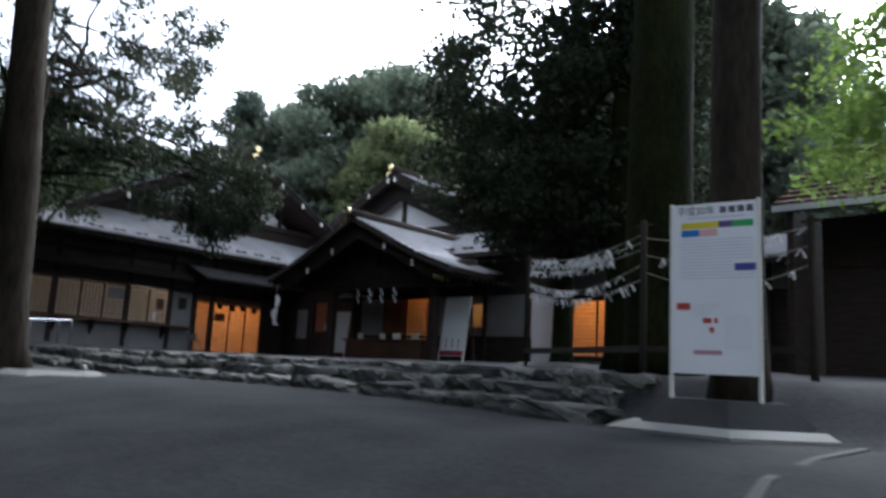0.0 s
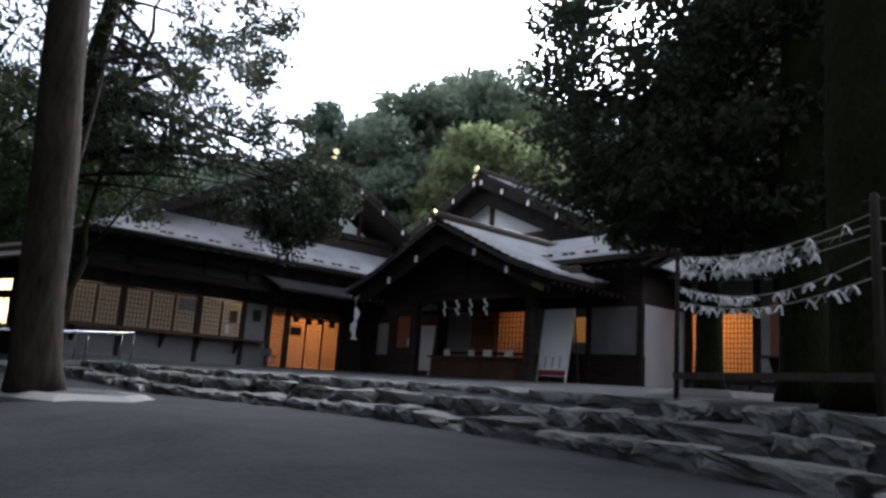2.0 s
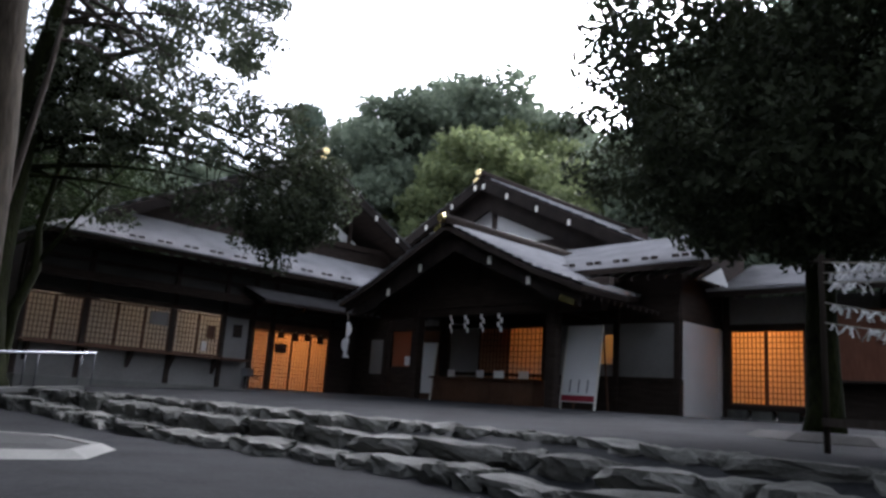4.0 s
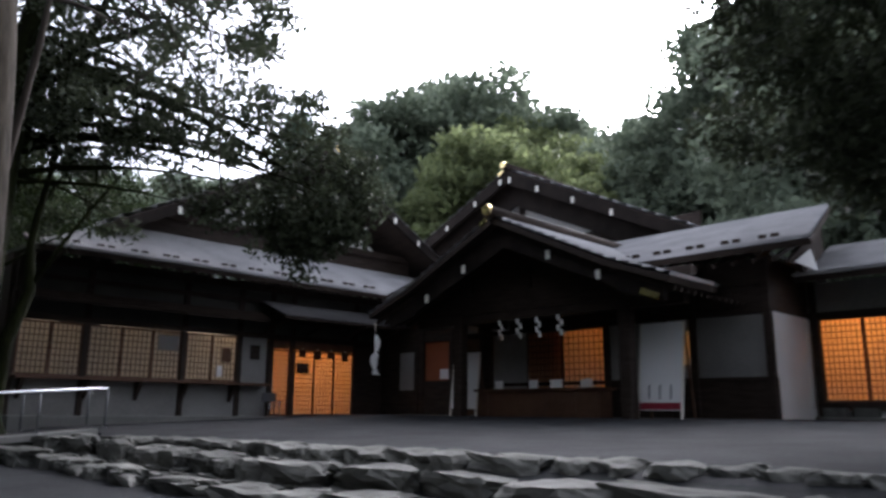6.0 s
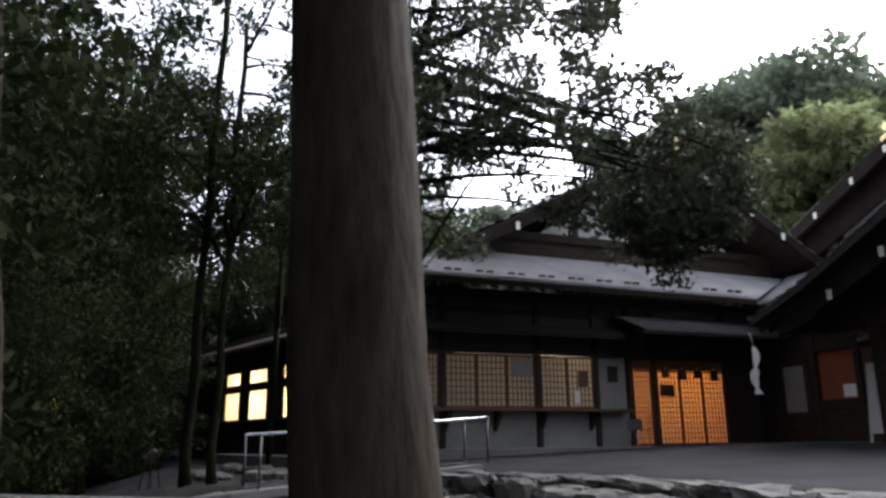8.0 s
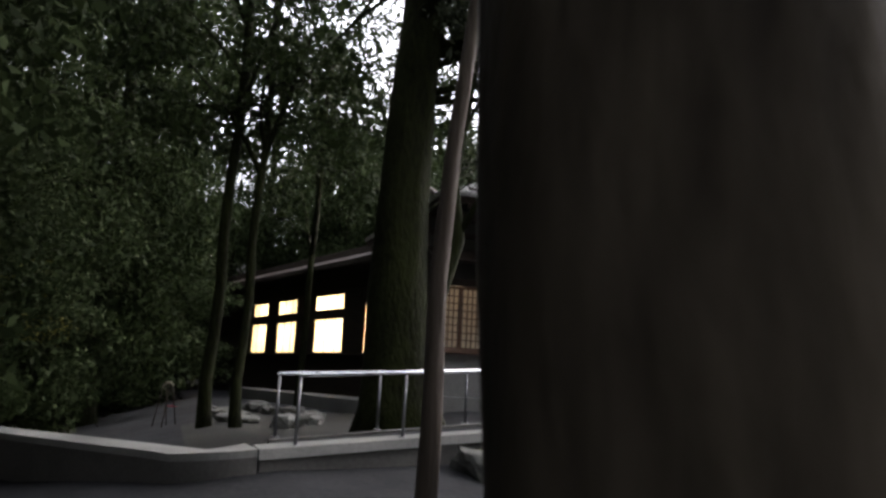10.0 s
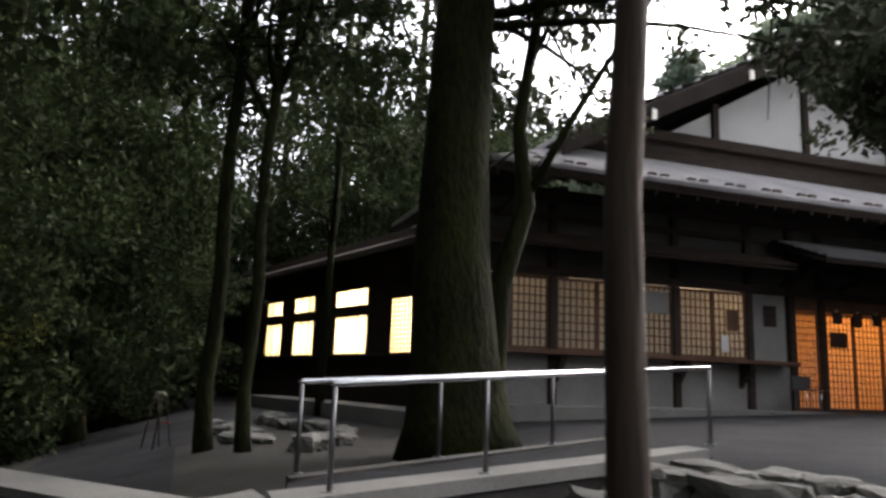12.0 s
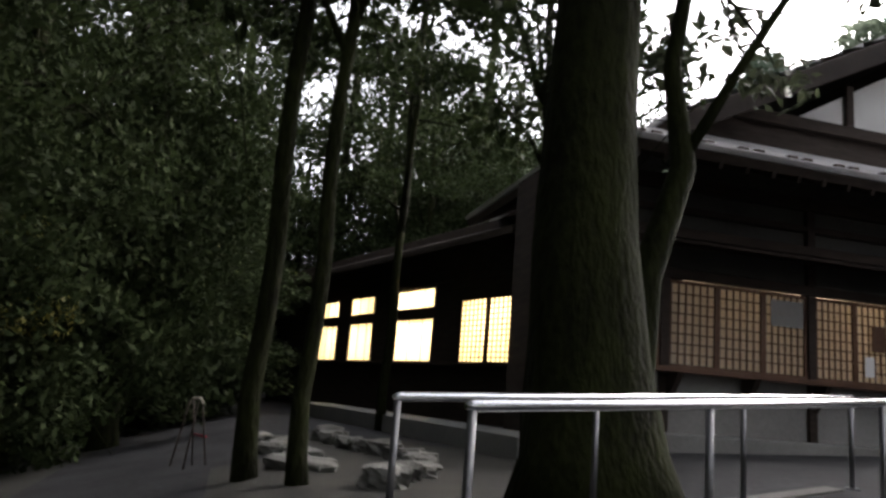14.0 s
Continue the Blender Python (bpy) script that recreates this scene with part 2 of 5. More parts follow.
def sash(name, axis, plane, a0, a1, z0, z1, cols, rows, parent, frame_mat=None, paper=None, low_board=0.0, bar=0.02):
    """A sliding lattice sash: stiles and rails, a grid of thin bars, a paper sheet behind."""
    fm = frame_mat or M_wood
    b = bmesh.new()
    w = 0.05
    for lo, hi, zl, zh in ((a0, a0 + w, z0, z1), (a1 - w, a1, z0, z1), (a0 + w, a1 - w, z0, z0 + w + low_board), (a0 + w, a1 - w, z1 - w, z1)):
        add_box(b, axis, plane, lo, hi, zl, zh, -0.02, 0.02)
    f = part(name, b, fm, parent)
    g = bmesh.new()
    zz = z0 + w + low_board
    for i in range(1, cols):
        c = a0 + w + (a1 - a0 - 2 * w) * i / cols
        add_box(g, axis, plane, c - bar / 2, c + bar / 2, zz, z1 - w, -0.012, 0.012)
    for j in range(1, rows):
        c = zz + (z1 - w - zz) * j / rows
        add_box(g, axis, plane, a0 + w, a1 - w, c - bar / 2, c + bar / 2, -0.010, 0.014)
    part("lattice", g, fm, f)
    p = bmesh.new()
    add_box(p, axis, plane, a0 + 0.02, a1 - 0.02, z0 + 0.02, z1 - 0.02, -0.034, -0.030)
    part("paper", p, paper or M_paper, f, "translucent paper lit from behind")
    return f


def roof(name, poly, n, mat, parent, thick=0.12, label=""):
    """A roof slope laid in stepped courses between its eave edge (poly 0 to 1) and its upper edge (poly 3 to 2)."""
    e0, e1, r1, r0 = [Vector(p) for p in poly]
    nor = (e1 - e0).cross(r0 - e0).normalized()
    if nor.z < 0:
        nor = -nor
    base = part(name, prism(bmesh.new(), [e0, e1, r1, r0], -nor * 0.02, -nor * thick), M_wood, parent, label)
    for i in range(n):
        u, v = i / n, min(1.0, (i + 1.25) / n)
        a, b = e0.lerp(r0, u), e1.lerp(r1, u)
        c, d = e1.lerp(r1, v), e0.lerp(r0, v)
        bm = bmesh.new()
        up, dn = nor * 0.085, nor * 0.004
        vs = [bm.verts.new(p) for p in (a + up, b + up, c + dn, d + dn, a, b)]
        bm.faces.new((vs[0], vs[1], vs[2], vs[3]))
        bm.faces.new((vs[4], vs[5], vs[1], vs[0]))
        part("shingle_course", bm, mat, base)
    return base


def gable_edge(name, axis, plane, foot, apex, parent, depth=0.34, thick=0.12, caps=(), cap_out=0.02):
    """A bargeboard from foot to apex (along, z) with pale metal fittings at the given shares of its length."""
    f, a = Vector(pt(axis, plane, foot[0], 0, foot[1])), Vector(pt(axis, plane, apex[0], 0, apex[1]))
    o = Vector(pt(axis, 0, 0, 1, 0))
    bm = prism(bmesh.new(), [f, a, a - Vector((0, 0, depth)), f - Vector((0, 0, depth * 0.8))], o * (-thick / 2), o * (thick / 2))
    bb = part(name, bm, M_wood_black, parent)
    for s in caps:
        c = f.lerp(a, s) - Vector((0, 0, depth * 0.62)) + o * (thick / 2 + cap_out)
        t = (Vector(pt(axis, 0, 1, 0, 0)))
        b = bmesh.new()
        prism(b, [c + t * 0.055 + Vector((0, 0, 0.11)), c - t * 0.055 + Vector((0, 0, 0.11)), c - t * 0.055 - Vector((0, 0, 0.11)), c + t * 0.055 - Vector((0, 0, 0.11))], -o * 0.03, o * 0.02)
        part("fitting", b, M_whitecap, bb, "pale metal fitting")
    return bb


def ridge_cap(axis, plane, along, z, length, parent):
    """The ridge's round end with its brass disc and plate, and the ridge roll behind it."""
    o = Vector(pt(axis, 0, 0, 1, 0))
    c = Vector(pt(axis, plane, along, 0, z))
    r = part("ridge", tube(bmesh.new(), [c - o * length, c], [0.16, 0.16], 10), M_wood, parent)
    part("ridge_end", tube(bmesh.new(), [c + Vector((0, 0, 0.02)), c + o * 0.1 + Vector((0, 0, 0.02))], [0.15, 0.13], 14), M_gold, r, "brass ridge end disc")
    t = Vector(pt(axis, 0, 1, 0, 0))
    b = beam(bmesh.new(), c + o * 0.06 - t * 0.24 - Vector((0, 0, 0.36)), c + o * 0.06 + t * 0.02 - Vector((0, 0, 0.22)), 0.05, 0.12)
    part("brass_plate", b, M_gold, r, "brass plate")


def guards(axis, plane, a0, a1, out, z, parent, step=0.9):
    """Pairs of small snow guards along an eave."""
    a = a0
    while a < a1:
        for k in (0, 0.28):
            slab("snow_guard", axis, plane, a + k, a + k + 0.17, z, z + 0.09, out - 0.05, out + 0.05, M_wood, parent)
        a += step


# ---- office wing, facing +x ----
WX = -26.88
wing = thing("shrine_office_wing", "dark timber shrine office wing with lit lattice windows", "building")
solid("stone_base", (-27.6, 12.3, 1.2), (-25.95, 24.6, 1.70), M_concrete, wing, "pale concrete plinth along the wall")
slab("wall_lower", "x", WX, 12.4, 19.95, 1.70, 2.62, -0.2, -0.04, M_plaster_dark, wing, "grey plaster below the counter")
slab("wall_upper", "x", WX, 12.4, 25.0, 4.22, 5.9, -0.2, -0.06, M_concrete_dark, wing, "dark grey plaster band under the eaves")
slab("side_panel", "x", WX, 18.93, 19.85, 2.70, 4.22, -0.2, -0.05, M_plaster_dark, wing)
slab("door_wall", "x", WX, 23.5, 24.9, 1.70, 4.22, -0.2, -0.04, M_wood, wing)
slab("door_head", "x", WX, 19.95, 23.5, 3.84, 4.22, -0.2, -0.03, M_wood_red, wing)
slab("counter_shelf", "x", WX, 12.5, 19.75, 2.62, 2.70, -0.05, 0.42, M_wood_red, wing, "worn wooden counter shelf")
for y in (12.7, 14.3, 15.7, 17.05, 18.6):
    b = bmesh.new()
    prism(b, [(WX - 0.02, y, 2.62), (WX + 0.36, y, 2.62), (WX + 0.30, y, 2.5), (WX - 0.02, y, 2.12)], (0, -0.05, 0), (0, 0.05, 0))
    part("bracket", b, M_wood, wing)
for y in (12.45, 14.22, 17.02, 18.85, 19.98, 20.8, 23.42, 24.85):
    slab("post", "x", WX, y - 0.08, y + 0.08, 1.70, 5.9, -0.18, 0.03, M_wood, wing)
for z0, z1, o in ((4.14, 4.30, 0.05), (4.68, 4.82, 0.02), (5.24, 5.36, 0.02), (5.62, 5.86, 0.06)):
    slab("tie_beam", "x", WX, 12.35, 25.0, z0, z1, -0.05, o, M_wood, wing)
for a0, a1 in ((12.54, 13.34), (13.34, 14.14), (14.30, 15.20), (15.20, 16.08), (16.08, 16.94), (17.10, 17.93), (17.93, 18.77)):
    sash("window", "x", WX - 0.03, a0, a1, 2.72, 4.12, 6, 8, wing, M_wood_red)
for a0, a1 in ((20.06, 20.70), (20.90, 21.70), (21.70, 22.52), (22.52, 23.34)):
    sash("sliding_door", "x", WX - 0.03, a0, a1, 1.72, 3.82, 6, 14, wing, M_wood_red)
slab("poster", "x", WX, 18.25, 18.55, 3.3, 3.75, 0.0, 0.012, M_wood_red, wing, "brown notice on the window")
slab("poster", "x", WX, 18.1, 18.3, 2.85, 3.2, 0.0, 0.012, M_paper_white, wing, "white notice on the window")
slab("poster", "x", WX, 19.25, 19.6, 3.45, 3.9, -0.05, -0.035, M_wood, wing, "framed dark notice on the wall")
slab("poster", "x", WX, 20.95, 21.45, 3.08, 3.42, 0.02, 0.035, M_wood, wing, "dark notice on the lattice door")
slab("poster", "x", WX, 16.2, 16.85, 3.55, 4.0, 0.0, 0.012, M_plaster_dark, wing, "pale notice on the window")
# hood over the windows, and the door's canopy
roof("window_hood", [(-26.05, 12.4, 4.62), (-26.05, 19.4, 4.62), (-26.8, 19.4, 4.92), (-26.8, 12.4, 4.92)], 3, M_wood, wing, 0.07)
roof("door_canopy", [(-25.35, 19.45, 4.74), (-25.35, 24.6, 4.74), (-26.85, 24.6, 5.3), (-26.85, 19.45, 5.3)], 7, M_roof_dark, wing, 0.1)
for y in (19.7, 21.3, 22.9, 24.3):
    part("canopy_arm", beam(bmesh.new(), (-26.85, y, 4.35), (-25.6, y, 4.68), 0.08, 0.1), M_wood, wing)
# eaves, hip and gable
roof("eave_roof", [(-25.5, 12.3, 5.86), (-25.5, 23.65, 5.83), (-28.7, 28.1, 7.35), (-28.7, 15.5, 7.4)], 13, M_roof, wing, 0.16, "grey shingle eave in fine courses")
roof("hip_roof", [(-32.0, 12.3, 5.86), (-25.5, 12.3, 5.86), (-28.7, 15.5, 7.4), (-32.0, 15.5, 7.4)], 13, M_roof, wing, 0.16)
guards("x", -25.5, 13.0, 23.6, -0.35, 6.05, wing)
for i in range(27):
    y = 12.45 + 0.46 * i
    part("rafter", beam(bmesh.new(), (-25.55, y, 5.66), (-27.0, y, 6.33), 0.07, 0.1), M_wood, wing)
slab("gable_wall", "x", -28.55, 15.9, 27.4, 7.1, 8.0, -0.1, 0.0, M_wood, wing)
part("gable_panel", prism(bmesh.new(), [(-28.5, 18.0, 8.05), (-28.5, 25.6, 8.05), (-28.5, 21.8, 10.2)], (0, 0, 0), (-0.08, 0, 0)), M_plaster, wing, "white plaster gable")
for y, z in ((19.4, 9.0), (22.2, 10.4), (25.0, 9.0)):
    slab("gable_post", "x", -28.46, y - 0.09, y + 0.09, 7.9, z, -0.02, 0.06, M_wood, wing)
slab("gable_beam", "x", -28.46, 16.6, 27.6, 7.85, 8.1, -0.02, 0.08, M_wood, wing)
roof("gable_roof", [(-26.9, 14.4, 7.0), (-40, 14.4, 7.0), (-40, 22.2, 11.0), (-26.9, 22.2, 11.0)], 16, M_roof, wing, 0.2)
roof("gable_roof", [(-26.9, 28.6, 7.35), (-40, 28.6, 7.35), (-40, 22.2, 11.0), (-26.9, 22.2, 11.0)], 14, M_roof, wing, 0.2)
gable_edge("bargeboard", "x", -26.86, (14.4, 6.92), (22.2, 10.92), wing, 0.42, caps=(0.27, 0.6, 0.93))
gable_edge("bargeboard", "x", -26.86, (28.6, 7.27), (22.2, 10.92), wing, 0.42, caps=(0.36, 0.55, 0.75, 0.93))
ridge_cap("x", -26.75, 22.2, 11.12, 9, wing)

# ---- rooms behind the paper ----
def room(name, lo, hi, mat_floor, open_side):
    x0, y0, z0 = lo
    x1, y1, z1 = hi
    r = thing(name, "plain lit room behind the paper screens", "room", kind="structure")
    sides = {"-x": ((x0 - 0.1, y0, z0), (x0, y1, z1)), "+x": ((x1, y0, z0), (x1 + 0.1, y1, z1)), "-y": ((x0, y0 - 0.1, z0), (x1, y0, z1)), "+y": ((x0, y1, z0), (x1, y1 + 0.1, z1))}
    for k, (a, b) in sides.items():
        if k != open_side:
            solid("wall", a, b, M_room, r, bevel=0)
    solid("floor", (x0 - 0.1, y0 - 0.1, z0 - 0.1), (x1, y1 + 0.1, z0), mat_floor, r, bevel=0)
    solid("ceiling", (x0 - 0.1, y0 - 0.1, z1), (x1, y1 + 0.1, z1 + 0.1), M_room, r, bevel=0)
    return r


def lamp(name, at, size, watts, colour):
    d = bpy.data.lights.new(name, 'AREA')
    d.shape, d.size, d.energy, d.color = 'SQUARE', size, watts, colour
    o = new(name, d)
    o.matrix_world = look(at, (at[0], at[1] + 0.001, at[2] - 1))
    return o


M_room = material("room_plaster", (0.6, 0.56, 0.48), 0.9, var=0.06, bump=0.05)
solid("end_wall", (-28.75, 12.28, 1.2), (-27.1, 12.38, 5.9), M_wood, wing)
room("room_counter", (-28.6, 12.5, 1.8), (-27.08, 19.9, 4.9), M_wood_red, "+x")
room("room_entrance", (-30.0, 20.1, 1.7), (-27.08, 23.5, 4.9), M_wood_red, "+x")
for y, k in ((13.4, 0.9), (15.6, 0.75), (18.6, 2.3)):
    lamp("ceiling_lamp", (-27.9, y, 4.8), 0.8, LAMP_COUNTER * k, (1.0, 0.76, 0.56))
lamp("ceiling_lamp", (-28.4, 21.8, 4.8), 1.0, LAMP_DOOR, (1.0, 0.36, 0.075))

# ---- far wing with bright windows, turned a little ----
far = thing("far_office_wing", "low dark wing with brightly lit windows beyond the trees", "building", (-27.0, 14.5, 0), 16)


def fpart(name, lo, hi, mat, label=""):
    ob = new(name, mesh_of(name, box(bmesh.new(), lo, hi, 0.005), mat))
    ob.parent = far
    return tagged(ob, label)


fpart("wall_lower", (-20, 0, 1.0), (0, 0.15, 2.74), M_wood)
fpart("wall_upper", (-20, 0, 4.72), (0, 0.15, 6.0), M_wood)
fpart("ledge", (-20, -0.35, 2.66), (-2, 0.02, 2.74), M_wood)
for a, b, c, d in ((-20, -15.3, 2.74, 4.72), (-13.76, -12.92, 2.74, 4.72), (-11.2, -9.88, 2.74, 4.72), (-7.75, -6.54, 2.74, 4.72), (-4.3, 0, 2.74, 4.72), (-15.3, -13.76, 3.84, 4.14), (-12.92, -11.2, 3.84, 4.14), (-9.88, -7.75, 3.84, 4.14), (-6.54, -4.3, 4.2, 4.72), (-15.3, -13.76, 4.62, 4.72), (-12.92, -11.2, 4.62, 4.72), (-9.88, -7.75, 4.62, 4.72), (-5.52, -5.38, 2.74, 4.2)):
    fpart("wall_panel", (a, 0.01, c), (b, 0.14, d), M_wood)
for a, b in ((-15.3, -13.76), (-12.92, -11.2), (-9.88, -7.75)):
    for c, d in ((2.74, 3.84), (4.14, 4.62)):
        w = fpart("window", (a, 0.05, c), (b, 0.06, d), M_paper, "brightly lit white paper window")
        for share in (0.36, 0.70):
            mid = a + (b - a) * share
            fpart("window_bar", (mid - 0.013, 0.03, c), (mid + 0.013, 0.046, d), M_wood)
        for lo, hi in ((a, a + 0.06), (b - 0.06, b)):
            fpart("window_frame", (lo, -0.02, c), (hi, 0.046, d), M_wood)
fb = bmesh.new()
for lo in (-6.54, -5.38):
    for i in range(7):
        a = lo + 1.02 * i / 6
        box(fb, (a - 0.012, 0.02, 2.74), (a + 0.012, 0.045, 4.2))
for j in range(1, 12):
    c = 2.74 + 1.46 * j / 12
    box(fb, (-6.54, 0.018, c - 0.012), (-4.3, 0.047, c + 0.012))
lat = new("lattice", mesh_of("lattice", fb, M_wood_red))
lat.parent = far
fpart("window", (-6.54, 0.05, 2.74), (-4.3, 0.06, 4.2), M_paper, "brightly lit white paper window")
fr = new("eave_roof", mesh_of("eave_roof", prism(bmesh.new(), [(-20, -1.2, 5.3), (-3.0, -1.2, 5.3), (-3.0, 3, 7.0), (-20, 3, 7.0)], (0, 0, 0), (0, 0, -0.15)), M_wood))
fr.parent = far
for nm, lo, hi in (("room_back", (-20, 3.0, 1.0), (-3.6, 3.1, 5.2)), ("room_floor", (-20, 0.16, 1.9), (-3.6, 3.0, 2.0)), ("room_ceiling", (-20, 0.16, 5.1), (-3.6, 3.0, 5.2)), ("room_side", (-3.6, 0.16, 1.9), (-3.5, 3.1, 5.2)), ("room_side", (-20.1, 0.16, 1.9), (-20, 3.1, 5.2))):
    fpart(nm, lo, hi, M_room)
for s in (5.4, 9.2, 13.5):
    c = Vector((-27.0, 14.6, 5.05)) + Vector((-math.cos(radians(16)) * s, -math.sin(radians(16)) * s, 0)) + Vector((-math.sin(radians(16)), math.cos(radians(16)), 0)) * 1.3
    lamp("ceiling_lamp", c, 1.0, LAMP_FAR, (1.0, 0.84, 0.55))

# ---- hall, facing -y ----
HY = 24.65
hall = thing("shrine_hall", "dark timber shrine hall with tiered gables and brass ridge ends", "building")
slab("base", "y", HY, -25.8, -12.6, 1.2, 1.78, -1.0, 0.25, M_concrete, hall, "low stone base")
for a0, a1, z0, z1, m, lab in ((-26.9, -24.65, 1.78, 5.6, M_wood, ""), (-24.65, -23.35, 4.2, 5.6, M_wood, ""), (-24.65, -23.35, 1.78, 2.9, M_wood, ""), (-23.35, -21.9, 4.2, 5.6, M_wood, ""), (-21.9, -21.55, 1.78, 5.6, M_wood, ""), (-21.55, -17.3, 4.25, 5.6, M_wood, ""), (-21.55, -17.3, 1.78, 2.5, M_wood, ""), (-17.3, -12.75, 1.78, 2.72, M_wood, "dark boarded dado"), (-17.3, -12.75, 4.3, 5.6, M_wood, "")):
    slab("wall_board", "y", HY, a0, a1, z0, z1, -0.15, 0.0, m, hall, lab)
slab("wall_panel", "y", HY, -25.85, -25.1, 2.6, 3.9, 0.0, 0.02, M_plaster_dark, hall, "grey plaster panel")
slab("lit_panel", "y", HY, -24.64, -23.36, 2.9, 4.2, -0.11, -0.07, M_paper_red, hall, "dull red lit panel")
slab("plank_door", "y", HY, -23.3, -21.9, 1.78, 4.2, -0.12, -0.05, M_wood_red, hall, "reddish brown plank door")
slab("paper_notice", "y", HY, -23.9, -23.5, 2.95, 3.28, -0.065, -0.05, M_paper_white, hall, "white paper notice")
slab("transom", "y", HY, -23.2, -22.1, 4.35, 4.75, 0.0, 0.02, M_plaster_dark, hall)
slab("transom", "y", HY, -21.5, -20.8, 4.35, 4.65, 0.0, 0.02, M_plaster_dark, hall)
slab("wall_panel", "y", HY, -17.2, -15.5, 2.72, 4.3, -0.13, -0.02, M_plaster_dark, hall, "grey plaster panel")
slab("wall_panel", "y", HY, -14.78, -12.95, 2.72, 4.3, -0.13, -0.02, M_plaster_dark, hall, "pale grey plaster panel")
slab("wall_panel", "y", HY, -15.5, -14.78, 2.72, 3.1, -0.13, -0.02, M_plaster_dark, hall)
slab("wall_panel", "y", HY, -15.5, -14.78, 3.95, 4.3, -0.13, -0.02, M_plaster_dark, hall)
slab("grey_screen", "y", HY + 0.06, -21.5, -20.15, 2.5, 4.25, -0.03, 0.01, M_plaster_dark, hall, "plain grey screen")
# Left sash gets the darkened sheet in place of dimmer light.
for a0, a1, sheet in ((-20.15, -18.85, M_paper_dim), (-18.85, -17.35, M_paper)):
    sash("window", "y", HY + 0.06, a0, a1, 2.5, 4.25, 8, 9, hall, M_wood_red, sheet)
slab("small_window", "y", HY, -15.46, -14.8, 3.1, 3.95, -0.10, -0.06, M_paper, hall, "small lit paper window")
for x in (-25.0, -24.72, -23.3, -21.9, -17.3, -15.5, -14.74, -12.85):
    slab("post", "y", HY, x - 0.09, x + 0.09, 1.70, 5.6, -0.12, 0.05, M_wood, hall)
for z0, z1 in ((4.25, 4.36), (4.95, 5.1), (2.66, 2.76)):
    slab("tie_beam", "y", HY, -25.0, -12.75, z0, z1, -0.05, 0.035, M_wood, hall)
slab("side_wall", "x", -12.76, 24.66, 27.2, 1.70, 4.3, -0.15, 0.0, M_plaster, hall)
slab("side_wall", "x", -12.76, 24.66, 27.2, 4.3, 5.6, -0.15, 0.012, M_wood, hall)
# porch: pillars, beams, gable
for x in (-20.93, -15.4):
    col = part("pillar", box(bmesh.new(), (x - 0.16, 22.44, 1.6), (x + 0.16, 22.76, 5.2), 0.03), M_wood, hall)
    part("pillar_foot", box(bmesh.new(), (x - 0.24, 22.36, 1.5), (x + 0.24, 22.84, 1.76), 0.03), M_stone, hall, "stone pillar foot")
slab("porch_beam", "y", 22.6, -22.6, -13.8, 4.35, 4.68, -0.14, 0.14, M_wood, hall)
slab("porch_beam", "y", 22.6, -22.8, -13.6, 5.0, 5.2, -0.12, 0.12, M_wood, hall)
for x in (-20.93, -15.4):
    part("porch_tie", box(bmesh.new(), (x - 0.1, 22.76, 4.4), (x + 0.1, 24.6, 4.66), 0.01), M_wood, hall)
part("porch_pediment", prism(bmesh.new(), [(-22.7, 22.4, 4.6), (-13.7, 22.4, 4.6), (-18.2, 22.4, 6.5)], (0, 0, 0), (0, 0.1, 0)), M_wood, hall)
for x, z in ((-20.3, 5.65), (-18.2, 6.4), (-16.1, 5.65)):
    slab("strut", "y", 22.4, x - 0.1, x + 0.1, 5.15, z, 0.0, 0.1, M_wood, hall)
roof("porch_roof", [(-13.3, 20.9, 4.72), (-13.3, 22.9, 4.72), (-14.9, 27, 5.30), (-14.9, 20.9, 5.30)], 5, M_roof, hall, 0.16, "grey shingle porch roof")
roof("porch_roof", [(-14.9, 20.9, 5.30), (-14.9, 27, 5.30), (-18.2, 28.6, 6.84), (-18.2, 20.9, 6.84)], 10, M_roof, hall, 0.16)
roof("porch_roof", [(-23.1, 20.9, 4.72), (-23.1, 22.9, 4.72), (-21.5, 27, 5.30), (-21.5, 20.9, 5.30)], 5, M_roof, hall, 0.16)
roof("porch_roof", [(-21.5, 20.9, 5.30), (-21.5, 27, 5.30), (-18.2, 28.6, 6.84), (-18.2, 20.9, 6.84)], 10, M_roof, hall, 0.16)
for sgn in (-1, 1):
    gable_edge("bargeboard", "y", 21.25, (-18.05 + sgn * 3.3, 5.22), (-18.05, 6.76), hall, 0.72, caps=(0.14, 0.57))
    gable_edge("bargeboard", "y", 21.25, (-18.05 + sgn * 4.45, 4.78), (-18.05 + sgn * 3.3, 5.22), hall, 0.66)
part("brass_foot", beam(bmesh.new(), (-14.15, 21.15, 4.50), (-13.70, 21.15, 4.32), 0.04, 0.15), M_gold, hall, "dull brass end plate")
ridge_cap("y", 20.75, -18.2, 6.96, 7, hall)
for i in range(13):
    y = 21.2 + 0.3 * i
    for sgn in (-1, 1):
        part("rafter", beam(bmesh.new(), (-18.2 + sgn * 4.85, y, 4.47), (-18.2 + sgn * 3.3, y, 5.06), 0.07, 0.09), M_wood, hall)
